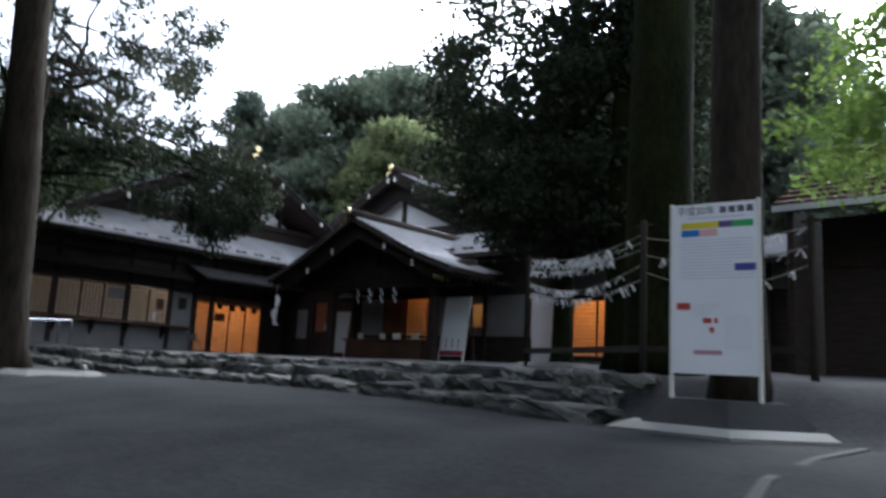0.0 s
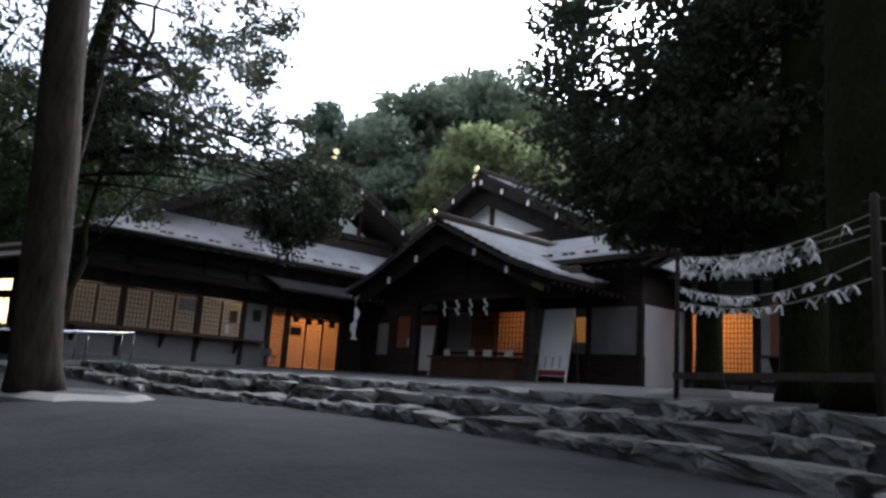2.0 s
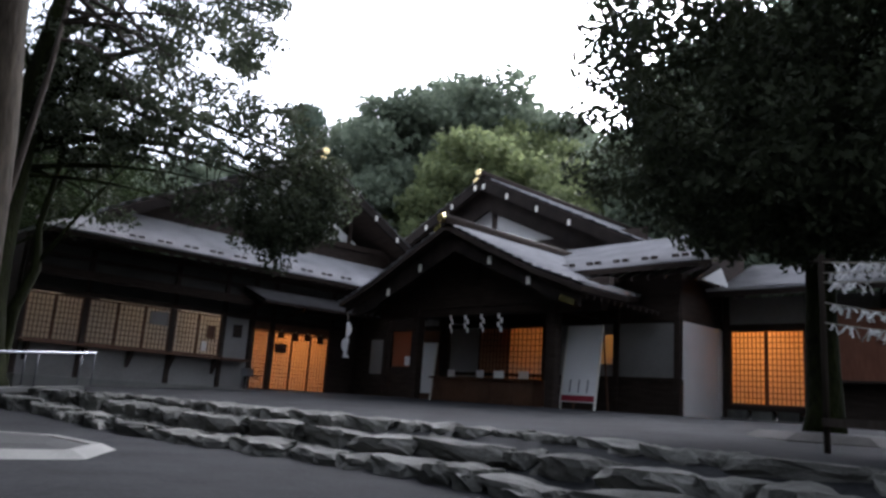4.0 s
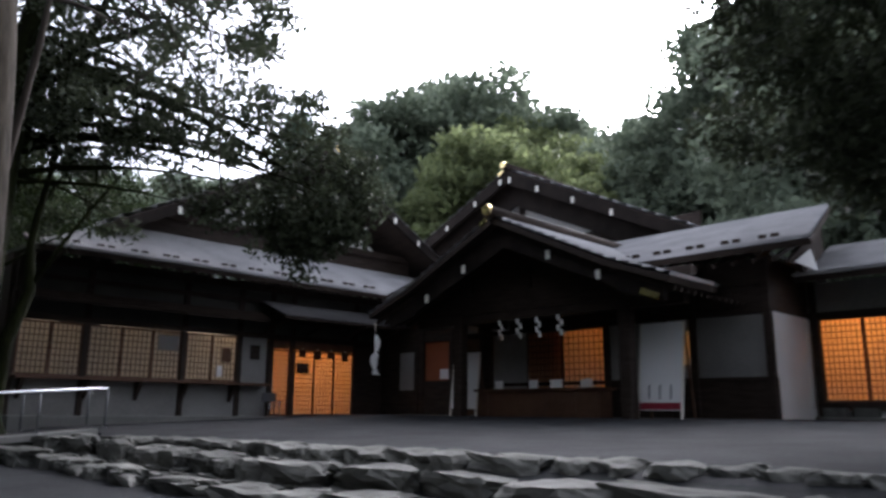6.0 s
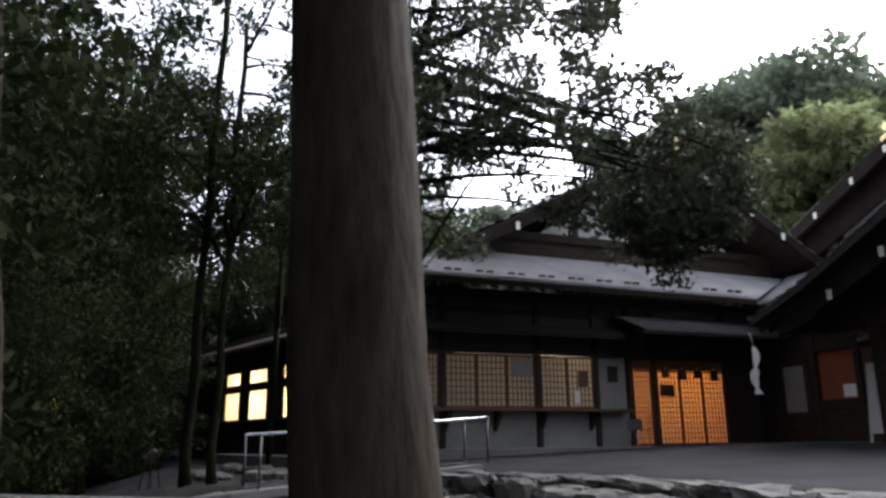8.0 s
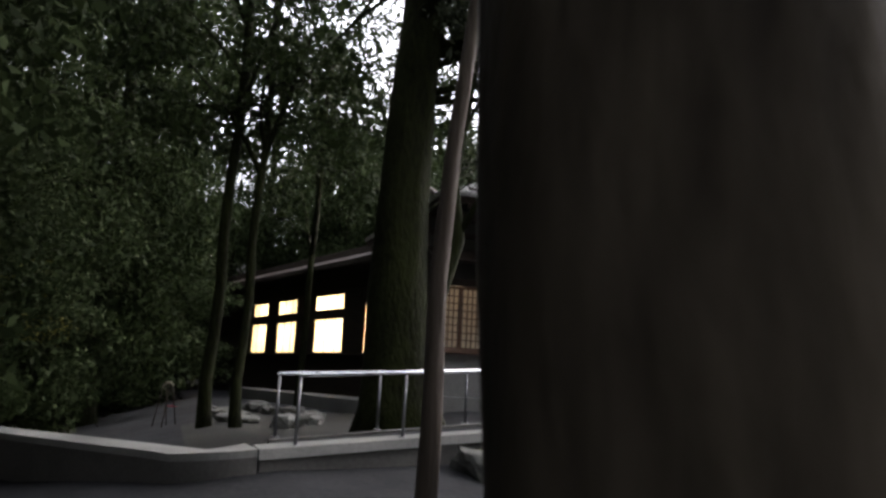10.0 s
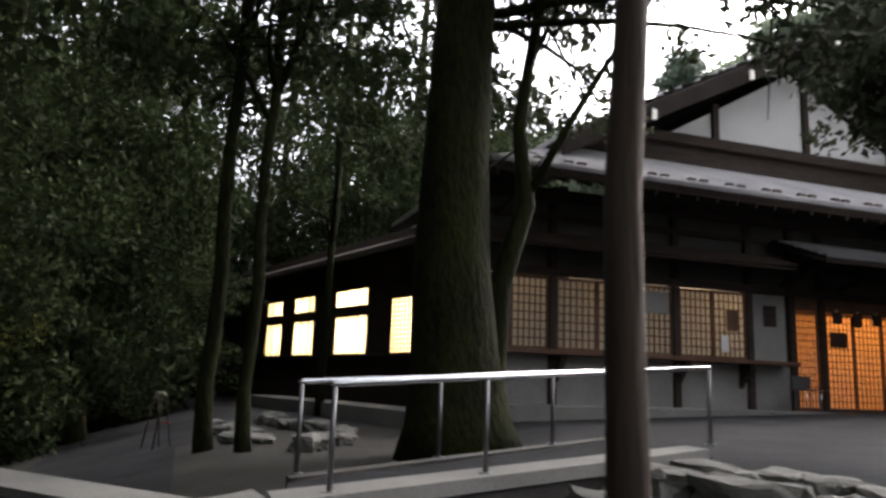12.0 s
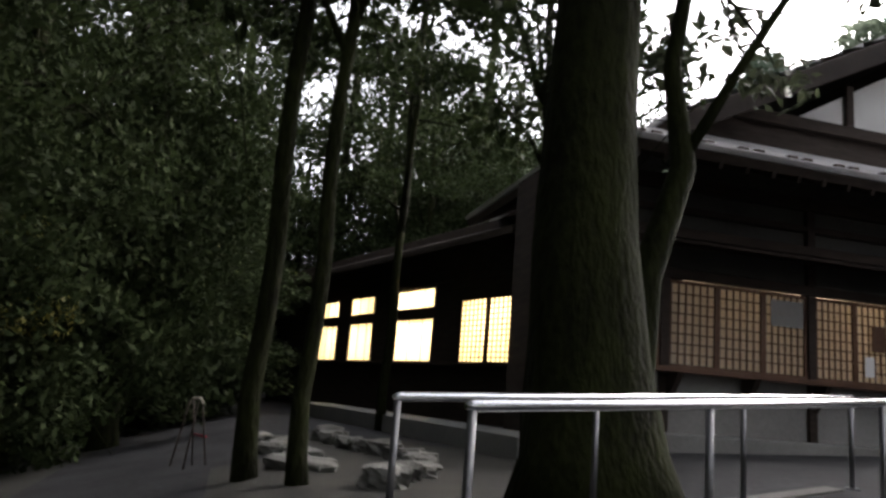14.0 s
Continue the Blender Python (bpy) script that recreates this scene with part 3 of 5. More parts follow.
# main gable and its skirts
roof("eave_roof", [(-25.45, 23.6, 5.66), (-11.35, 23.55, 5.66), (-12.3, 28.2, 7.5), (-28.6, 28.2, 7.4)], 22, M_roof, hall, 0.16, "grey shingle eave in fine courses")
guards("y", 23.55, -16.2, -12.0, -0.35, 5.86, hall)
part("eave_end", prism(bmesh.new(), [(-11.9, 24.2, 5.3), (-11.9, 25.4, 5.95), (-12.4, 28.2, 7.1), (-12.4, 28.2, 5.3)], (-0.3, 0, 0), (-0.2, 0, 0)), M_wood, hall)
part("eave_plaster", prism(bmesh.new(), [(-12.05, 24.4, 5.32), (-12.05, 25.5, 5.8), (-12.05, 25.9, 5.32)], (0, 0, 0), (0.03, 0, 0)), M_plaster, hall, "small white plaster triangle")
for i in range(26):
    x = -24.2 + 0.48 * i
    part("rafter", beam(bmesh.new(), (x, 23.62, 5.3), (x, 25.2, 5.95), 0.07, 0.1), M_wood, hall)
roof("main_roof", [(-16.0, 28.2, 7.45), (-16.0, 42, 7.45), (-23.85, 42, 11.15), (-23.85, 28.2, 11.15)], 15, M_roof, hall, 0.2)
roof("main_roof", [(-31.7, 28.2, 7.45), (-31.7, 42, 7.45), (-23.85, 42, 11.15), (-23.85, 28.2, 11.15)], 15, M_roof, hall, 0.2)
gable_edge("bargeboard", "y", 28.16, (-16.0, 7.37), (-23.85, 11.07), hall, 0.5, caps=(0.4, 0.6, 0.8, 0.97))
gable_edge("bargeboard", "y", 28.16, (-31.7, 7.37), (-23.85, 11.07), hall, 0.5, caps=(0.4, 0.6, 0.8, 0.97))
for sgn in (-1, 1):
    gable_edge("inner_board", "y", 28.75, (-23.85 + sgn * 7.6, 7.35), (-23.85, 10.95), hall, 1.2)
ridge_cap("y", 28.05, -23.85, 11.27, 12, hall)
part("gable_panel", prism(bmesh.new(), [(-30.0, 29.2, 8.25), (-17.7, 29.2, 8.25), (-23.85, 29.2, 10.9)], (0, 0, 0), (0, 0.1, 0)), M_plaster, hall, "white plaster gable")
slab("gable_beam", "y", 29.2, -31, -16.5, 7.2, 8.3, 0.0, 0.08, M_wood, hall)
for x, z in ((-27.0, 9.4), (-23.85, 10.7), (-20.4, 9.4)):
    slab("gable_post", "y", 29.2, x - 0.12, x + 0.12, 8.2, z, 0.0, 0.1, M_wood, hall)
room("room_hall", (-24.75, 24.9, 1.8), (-17.0, 28.0, 4.9), M_wood_red, "-y")
lamp("ceiling_lamp", (-23.9, 26.0, 4.7), 0.4, LAMP_HALL * 0.14, (1.0, 0.34, 0.07))
# Unseen partition, added to keep the lamp's direct light off the left sash.
solid("added_light_screen", (-18.95, 25.0, 1.8), (-18.85, 27.4, 4.3), M_room, hall, bevel=0)
lamp("ceiling_lamp", (-17.7, 25.9, 4.7), 0.5, LAMP_HALL, (1.0, 0.34, 0.07))
room("room_lobby", (-15.9, 24.9, 2.6), (-14.4, 26.2, 4.6), M_wood_red, "-y")
lamp("ceiling_lamp", (-15.1, 25.5, 4.5), 0.4, LAMP_HALL * 0.5, (1.0, 0.5, 0.15))

# ---- annex with the lattice door ----
AY = 27.02
annex = thing("hall_annex", "low annex with white plaster panels and a lit lattice door", "building")
slab("stone_base", "y", AY, -13.0, 6, 1.2, 1.84, -0.6, 0.12, M_concrete, annex)
for x in (-12.3, -11.6, -10.9, -10.2):
    slab("base_stone", "y", AY, x - 0.28, x + 0.28, 1.84, 2.06, -0.1, 0.08, M_stone, annex)
slab("sill", "y", AY, -12.72, -9.4, 2.06, 2.2, -0.15, 0.05, M_wood, annex)
slab("wall_panel", "y", AY, -12.72, -12.68 + 0.0 + 0.04, 2.2, 4.3, -0.1, 0.0, M_plaster, annex)
slab("white_panel", "y", AY - 0.25, -13.75, -12.72, 2.02, 4.3, -0.1, 0.0, M_plaster, annex, "white plaster side panel")
for a0, a1 in ((-12.52, -11.5), (-11.5, -10.46)):
    sash("sliding_door", "y", AY + 0.03, a0, a1, 2.2, 4.28, 8, 13, annex, M_wood_red)
slab("white_panel", "y", AY, -10.25, -9.85, 1.84, 4.3, -0.1, 0.0, M_plaster, annex, "narrow white plaster panel")
slab("wall_upper", "y", AY, -12.75, -2.6, 4.42, 5.2, -0.12, -0.01, M_plaster_dark, annex)
slab("door_head", "y", AY, -13.0, -2.6, 4.28, 4.44, -0.12, 0.04, M_wood, annex)
for x in (-12.62, -10.35, -9.75, -8.5, -5.5):
    slab("post", "y", AY, x - 0.09, x + 0.09, 1.84, 5.25, -0.12, 0.05, M_wood, annex)
slab("plank_wall", "y", AY - 0.5, -9.75, -7.6, 2.9, 4.7, -0.6, 0.0, M_plank, annex, "reddish brown plank bay, warm light put into its colour")
slab("shelf", "y", AY - 0.5, -10.0, -7.5, 2.84, 2.9, 0.0, 0.45, M_wood, annex)
part("shelf_front", prism(bmesh.new(), [(-9.75, 26.4, 2.84), (-7.55, 26.4, 2.84), (-7.55, 26.4, 1.8), (-9.45, 26.4, 1.8)], (0, 0, 0), (0, 0.12, 0)), M_wood, annex)
slab("back_wall", "y", AY, -8.5, -2.6, 1.84, 4.3, -0.12, -0.02, M_wood, annex)
roof("annex_roof", [(-12.6, 25.75, 5.22), (-2.6, 25.75, 5.22), (-2.6, 29, 6.5), (-12.6, 29, 6.5)], 12, M_roof, annex, 0.16)
room("room_annex", (-12.6, 27.2, 2.1), (-10.3, 29.5, 4.9), M_wood_red, "-y")
lamp("ceiling_lamp", (-11.6, 28.2, 4.8), 0.7, LAMP_DOOR * 0.55, (1.0, 0.36, 0.075))

side = thing("side_hall", "long red-brown timber hall behind the fence", "building")
slab("wall", "y", 22.0, -2.6, 12, 1.4, 5.4, -0.2, 0.0, M_wood, side)
roof("eave_roof", [(-3.1, 20.2, 5.36), (13, 20.2, 5.36), (13, 25, 7.9), (-3.1, 25, 7.9)], 12, M_bark_roof, side, 0.16, "red-brown bark roof")
slab("fascia", "y", 20.15, -3.1, 13, 5.22, 5.36, 0.0, 0.04, M_plaster, side, "pale fascia board")
slab("gable_end", "x", -2.7, 20.3, 27.1, 1.4, 5.3, -0.15, 0.0, M_wood, side)
for x in (-0.5, 1.6, 3.7):
    slab("post", "y", 22.0, x - 0.1, x + 0.1, 1.4, 5.3, 0.0, 0.06, M_wood, side)
slab("tie_beam", "y", 22.0, -2.6, 12, 4.2, 4.4, 0.0, 0.05, M_wood, side)

# ---- stone steps ----
def stone_mesh(seed):
    rnd = random.Random(seed)
    bm = bmesh.new()
    bmesh.ops.create_cube(bm, size=1.0)
    bmesh.ops.subdivide_edges(bm, edges=bm.edges[:], cuts=5, use_grid_fill=True)
    off = Vector((rnd.random() * 50, rnd.random() * 50, rnd.random() * 50))
    for v in bm.verts:
        c = v.co.copy()
        r = max(abs(c.x), abs(c.y))
        k = 1.0 - 0.14 * (abs(c.x) * 2) ** 4 * (abs(c.y) * 2) ** 4 - (0.05 if abs(c.z) > 0.45 else 0.0)
        v.co.x, v.co.y = c.x * k, c.y * k
        j = Vector(noise.noise_vector(c * 1.5 + off)) * 0.26 + Vector(noise.noise_vector(c * 4.5 + off)) * 0.10 + Vector(noise.noise_vector(c * 11 + off)) * 0.035
        v.co += Vector((j.x, j.y, j.z * (0.5 if c.z > 0.25 else 1.0)))
        if c.z > 0.25:
            v.co.z -= 0.10 * max(0.0, r * 2 - 0.75) * 4 * 0.5
    me = mesh_of("stone", bm, M_stone)
    return me


stones = [stone_mesh(i) for i in range(9)]
steps = thing("stone_steps", "broad rough-hewn natural stone steps up to the court", "steps", kind="structure")


def stone(x, y, z, sx, sy, sz, turn, name="stone", parent=None):
    ob = new(name, random.choice(stones))
    ob.parent = parent or steps
    ob.matrix_basis = pose(x, y, z, random.uniform(-3, 3), random.uniform(-3, 3), turn) @ Matrix.Diagonal((sx, sy, sz, 1))
    return ob


def front(x):
    """The foot of the lowest step."""
    return 11.55 + 0.25 * math.sin(x * 0.55) + 0.28 * math.sin(x * 0.21 + 1.0) - 0.55 * max(0, (x + 4.0) / 3) - 0.42 * max(0, -15.5 - x)


random.seed(11)
for row in range(3):
    x = -19.1 - 0.15 * row
    while x < -2.4:
        w = random.choice((random.uniform(0.35, 0.6), random.uniform(0.65, 1.35)))
        d = random.uniform(0.38, 0.6)
        top = min(lower(x, 9) + 0.20 * (row + 1) - 0.005 + random.uniform(-0.035, 0.03), 1.47)
        h = 0.36
        yy = front(x + w / 2) + 0.60 * row + d / 2 + random.uniform(-0.10, 0.10)
        stone(x + w / 2, yy, top - h / 2, w * 1.0, d, h, random.uniform(-7, 7))
        x += w * random.uniform(0.98, 1.06)
    # flat paving pieces on the tread
    x = -18.8
    while x < -2.5:
        w = random.uniform(0.25, 0.75)
        if random.random() < 0.8:
            top = min(lower(x, 9) + 0.20 * (row + 1) - 0.05 + random.uniform(-0.02, 0.02), 1.43)
            stone(x, front(x) + 0.60 * row + 0.66 + random.uniform(-0.1, 0.1), top - 0.06, w, random.uniform(0.2, 0.42), 0.14, random.uniform(-25, 25))
        x += w * random.uniform(0.85, 1.3)
# rough stones beyond the kerbed tree
for i in range(12):
    stone(0.95 + 0.7 * i, 13.6 + random.uniform(-0.2, 0.3), 1.15 + random.uniform(-0.1, 0.15), random.uniform(0.6, 0.9), random.uniform(0.4, 0.6), random.uniform(0.4, 0.6), random.uniform(-10, 10))


# ---- slabs round the trees ----
def pad(name, cx, cy, r, sides, top, label, turn=0.0, inner=0.0, squash=1.0, lip=0.10, mat=M_concrete):
    """A concrete rim with bevelled outer faces round a tree, filled with dark earth."""
    t = thing(name, label, "tree surround", (cx, cy, 0), 0, kind="structure")
    bm = bmesh.new()
    rings = []
    for rr, z in ((r, top - 0.6), (r, top - lip), (r * 0.80, top), (r * 0.72, top - 0.01), (r * 0.72, top - 0.5)):
        rings.append([bm.verts.new((rr * math.cos(radians(turn) + k * math.tau / sides), squash * rr * math.sin(radians(turn) + k * math.tau / sides), z)) for k in range(sides)])
    for a, b in zip(rings, rings[1:]):
        for k in range(sides):
            bm.faces.new((a[k], a[(k + 1) % sides], b[(k + 1) % sides], b[k]))
    o = new("rim", mesh_of("rim", bm, mat))
    o.parent = t
    b2 = bmesh.new()
    ring = [b2.verts.new((r * 0.74 * math.cos(radians(turn) + k * math.tau / sides), squash * r * 0.74 * math.sin(radians(turn) + k * math.tau / sides), top - 0.03)) for k in range(sides)]
    flat = [b2.verts.new((v.co.x * 0.68, v.co.y * 0.68, top + inner)) for v in ring]
    b2.faces.new(flat)
    for k in range(sides):
        b2.faces.new((ring[k], ring[(k + 1) % sides], flat[(k + 1) % sides], flat[k]))
    o2 = new("fill", mesh_of("fill", b2, M_fill))
    o2.parent = t
    return t


pad("tree_surround", -12.5, 8.75, 1.75, 7, 0.99, "flat pale concrete slab round a tree", 20, 0.02, 0.72)
pad("tree_surround", -0.98, 12.06, 1.46, 6, 0.90, "pale concrete kerb round a tree with dark infill", 53, 0.27, 1.0, 0.07)
pad("tree_surround", -6.4, 17.0, 1.2, 7, 1.66, "dark concrete slab in the court", 0, 0.02, 0.8, mat=M_concrete_dark)

# ---- ramp with rails ----
ramp = thing("ramp", "sloping concrete ramp with pale kerbs", "ramp", kind="structure")
part("deck", prism(bmesh.new(), [(-18.9, 8.25, 1.22), (-19.65, 12.1, 1.47), (-21.5, 12.6, 1.50), (-20.0, 8.45, 1.24)], (0, 0, 0), (0, 0, -0.6)), M_asphalt, ramp)
part("kerb", prism(bmesh.new(), [(-18.72, 8.2, 1.285), (-19.55, 12.0, 1.54), (-19.95, 12.05, 1.54), (-19.2, 8.2, 1.285)], (0, 0, 0), (0, 0, -0.10)), M_concrete, ramp, "pale concrete kerb")
part("side_wall", prism(bmesh.new(), [(-18.78, 8.22, 1.185), (-19.60, 12.0, 1.44), (-19.90, 12.05, 1.44), (-19.1, 8.22, 1.185)], (0, 0, 0), (0, 0, -0.7)), M_concrete_dark, ramp, "dark concrete ramp wall")
part("kerb", prism(bmesh.new(), [(-19.95, 8.45, 1.27), (-21.5, 12.6, 1.52), (-21.7, 12.6, 1.52), (-20.15, 8.45, 1.27)], (0, 0, 0), (0, 0, -0.75)), M_concrete_dark, ramp, "dark concrete edge")


def kerb_line(name, pts, w, h, mat, label):
    """A bent kerb along the ground."""
    t = thing(name, label, "kerb", kind="structure")
    for p, q in zip(pts, pts[1:]):
        part("kerb_stone", beam(bmesh.new(), (*p, ground_z(*p) + h / 2 - 0.05), (*q, ground_z(*q) + h / 2 - 0.05), w, h), mat, t)
    return t


# wide kerb that bends from the ramp into the wood: a pale top on a dark wall
bend = thing("kerb", "wide pale concrete kerb curving into the wood", "kerb", kind="structure")
outer, inner = [], []
for i in range(25):
    s = i / 24
    far_run = max(0.0, s * 1.9 - 1) * 6.4
    cx, cy = -20.0 - far_run * 0.86, 8.05 - far_run * 0.62
    z = 1.285 - 0.085 * min(1, s * 2.4) - 0.02 * far_run
    a = radians(8 - 62 * min(1, s * 1.9))
    outer.append((cx + 1.27 * math.cos(a), cy + 1.0 * math.sin(a), z))
    inner.append((cx + 0.72 * math.cos(a), cy + 0.45 * math.sin(a), z + 0.005))
for i in range(24):
    a, b, c, d = outer[i], outer[i + 1], inner[i + 1], inner[i]
    part("kerb_top", prism(bmesh.new(), [a, b, c, d], (0, 0, 0), (0, 0, -0.07)), M_concrete, bend)
    low = [(p[0], p[1], p[2] - 0.072) for p in (a, b, c, d)]
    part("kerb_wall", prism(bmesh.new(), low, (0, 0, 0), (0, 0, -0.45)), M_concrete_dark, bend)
kerb_line("drain_edge", [(1.02, 7.0), (0.86, 8.0), (0.68, 9.6), (0.6, 11.4)], 0.08, 0.065, M_concrete_dark, "pale drain edging in the asphalt")


def handrail(p0, p1, bases, label):
    t = thing("handrail", label, "handrail", group="ramp rails")
    p0, p1 = Vector(p0), Vector(p1)
    d = (p1 - p0).normalized()
    part("rail", tube(bmesh.new(), [p0 - d * 0.03, p0, p1, p1 + d * 0.03], [0.012, 0.024, 0.024, 0.012], 10), M_steel, t)
    for s in bases:
        p = p0.lerp(p1, s)
        ps = part("post", tube(bmesh.new(), [(p.x, p.y, p.z - 0.70), (p.x, p.y, p.z - 0.01)], [0.019, 0.019], 8), M_steel_post, t)
        part("foot_plate", tube(bmesh.new(), [(p.x, p.y, p.z - 0.70), (p.x, p.y, p.z - 0.685)], [0.05, 0.05], 10), M_steel_post, ps)
    return t


handrail((-18.95, 8.57, 2.00), (-19.79, 12.2, 2.25), (0.0, 0.33, 0.67, 1.0), "stainless steel handrail on thin posts beside a ramp")
handrail((-19.95, 8.50, 2.00), (-21.2, 12.4, 2.25), (0.0, 0.33, 0.67, 1.0), "stainless steel handrail on thin posts beside a ramp")

# ---- notice board ----
board = thing("notice_board", "white notice board with coloured bars on two thin legs", "sign", (-0.95, 11.68, 1.13), 7)
board.matrix_basis = board.matrix_basis @ Matrix.Diagonal((1.03, 1, 1.17, 1))


def bpart(name, lo, hi, mat, parent=None, label=""):
    ob = new(name, mesh_of(name, box(bmesh.new(), lo, hi, 0.002), mat))
    ob.parent = parent or board
    return tagged(ob, label)


panel = bpart("panel", (-0.47, 0, 0.27), (0.47, 0.03, 1.95), M_paper_white, None, "white printed panel")
bpart("leg", (-0.49, 0.0, 0.0), (-0.455, 0.04, 1.97), M_whitecap)
bpart("leg", (0.455, 0.0, 0.0), (0.49, 0.04, 1.97), M_whitecap)
M_ink = material("ink", (0.12, 0.12, 0.14), 0.7, var=0.1)
M_faint = material("faint_print", (0.62, 0.64, 0.70), 0.7, var=0.1)
cols = {"yellow": (0.75, 0.62, 0.05), "purple": (0.13, 0.08, 0.22), "green": (0.06, 0.38, 0.12), "blue": (0.05, 0.2, 0.6), "pink": (0.75, 0.45, 0.42), "navy": (0.06, 0.07, 0.3), "red": (0.45, 0.06, 0.05), "mauve": (0.5, 0.28, 0.34)}
cm = {k: material("print_" + k, v, 0.7, var=0.08) for k, v in cols.items()}
for k, x0, x1, z0, z1 in (("yellow", -0.36, 0.05, 1.70, 1.765), ("purple", 0.05, 0.20, 1.70, 1.765), ("green", 0.20, 0.42, 1.70, 1.765), ("blue", -0.36, -0.16, 1.62, 1.69), ("pink", -0.16, 0.04, 1.62, 1.69), ("navy", 0.22, 0.44, 1.27, 1.34), ("red", -0.41, -0.26, 0.89, 0.96), ("mauve", -0.22, 0.08, 0.46, 0.50)):
    bpart("colour_bar", (x0, -0.003, z0), (x1, 0.001, z1), cm[k], panel, k + " printed bar")
for i in range(9):
    x = -0.41 + 0.095 * i
    if i < 5:
        continue
    bpart("heading_bar", (x, -0.003, 1.845), (x + 0.07, 0.001, 1.91), M_ink, panel)
bpart("sub_heading", (-0.3, -0.003, 1.80), (0.33, 0.001, 1.815), M_faint, panel)
for j in range(13):
    z = 1.58 - 0.032 * j
    bpart("print_line", (-0.38 if j % 4 else -0.36, -0.003, z), (0.20 if 6 < j < 10 else 0.42, 0.001, z + 0.009), M_faint, panel)
for j in range(5):
    bpart("print_line", (-0.24, -0.003, 0.94 - 0.03 * j + 0.0), (0.06 - 0.03 * j, 0.001, 0.947 - 0.03 * j), M_faint, panel)
for x0, z0, w in ((-0.12, 0.76, 0.09), (0.0, 0.76, 0.04), (-0.05, 0.67, 0.05)):
    bpart("emblem", (x0, -0.003, z0), (x0 + w, 0.001, z0 + 0.05), cm["red"], panel)
for j in range(10):
    bpart("print_line", (0.12 + 0.028 * j, -0.003, 0.5), (0.125 + 0.028 * j, 0.001, 0.85), M_faint, panel)
tx = bpy.data.curves.new("heading", 'FONT')
tx.body, tx.size, tx.extrude = "\u5e73\u621030\u5e74", 0.105, 0.001
tx.materials.append(M_ink)
tob = new("heading", tx)
tob.parent = panel
tob.matrix_basis = pose(-0.41, -0.003, 1.84, 90, 0, 0)

# ---- fence with tied fortune papers ----
def fence_post(x, y, z0, z1, parent, r=0.06):
    p = part("post", tube(bmesh.new(), [(x, y, z0), (x, y, z1 - 0.03), (x, y, z1)], [r, r * 0.92, r * 0.5], 10), M_bark, parent)
    part("cross_peg", tube(bmesh.new(), [(x - 0.12, y, z1 - 0.08), (x + 0.14, y, z1 - 0.07)], [0.015, 0.012], 6), M_bark, p)


rack = thing("paper_rack", "wooden posts with ropes full of tied white paper strips", "fortune rack")
ends = [((-2.6, 13.2), (-5.7, 14.7)), ((-2.6, 13.2), (-0.45, 13.6))]
for x, y, z0, z1 in ((-2.6, 13.2, 1.2, 3.66), (-5.7, 14.7, 1.45, 3.6), (-0.45, 13.6, 1.3, 3.6)):
    fence_post(x, y, z0, z1, rack, 0.035 if x < -4 else 0.052)
part("low_rail", beam(bmesh.new(), (-2.6, 13.2, 1.80), (-5.7, 14.7, 1.80), 0.13, 0.09), M_bark, rack)
part("low_rail", beam(bmesh.new(), (-2.6, 13.2, 1.80), (-0.45, 13.6, 1.84), 0.09, 0.08), M_bark, rack)
random.seed(5)
for (p, q), hs in ((ends[0], (3.46, 3.24, 3.02, 2.80, 3.34)), (ends[1], (3.4, 3.15, 2.9))):
    for h in hs:
        pts = []
        for i in range(13):
            s = i / 12
            pts.append((p[0] + (q[0] - p[0]) * s, p[1] + (q[1] - p[1]) * s, h + 0.05 * s - 0.28 * math.sin(math.pi * s) * (0.7 + 0.3 * math.sin(h * 9))))
        rope = part("rope", tube(bmesh.new(), pts, [0.008] * 13, 5), M_rope, rack)
        n = 30 if q[0] < -3 else 9
        for k in range(n):
            s = random.uniform(0.03, 0.97)
            s = s if random.random() < 0.35 else 0.35 + 0.63 * random.random()
            i = min(11, int(s * 12))
            c = Vector(pts[i]).lerp(Vector(pts[i + 1]), s * 12 - i)
            bm = bmesh.new()
            for leg in (-1, 1):
                a = random.uniform(0, math.tau)
                w = Vector((math.cos(a), math.sin(a), 0)) * random.uniform(0.011, 0.02)
                d = Vector((leg * random.uniform(0.02, 0.09), random.uniform(-0.04, 0.04), -random.uniform(0.06, 0.14)))
                k1 = c + d * 0.5 + Vector((0.01, -0.012, 0.01))
                v = [bm.verts.new(u) for u in (c + w, c - w, k1 - w, k1 + w, c + d - w, c + d + w)]
                bm.faces.new(v[:4])
                bm.faces.new((v[3], v[2], v[4], v[5]))
            part("paper_strip", bm, M_cloth, rope)

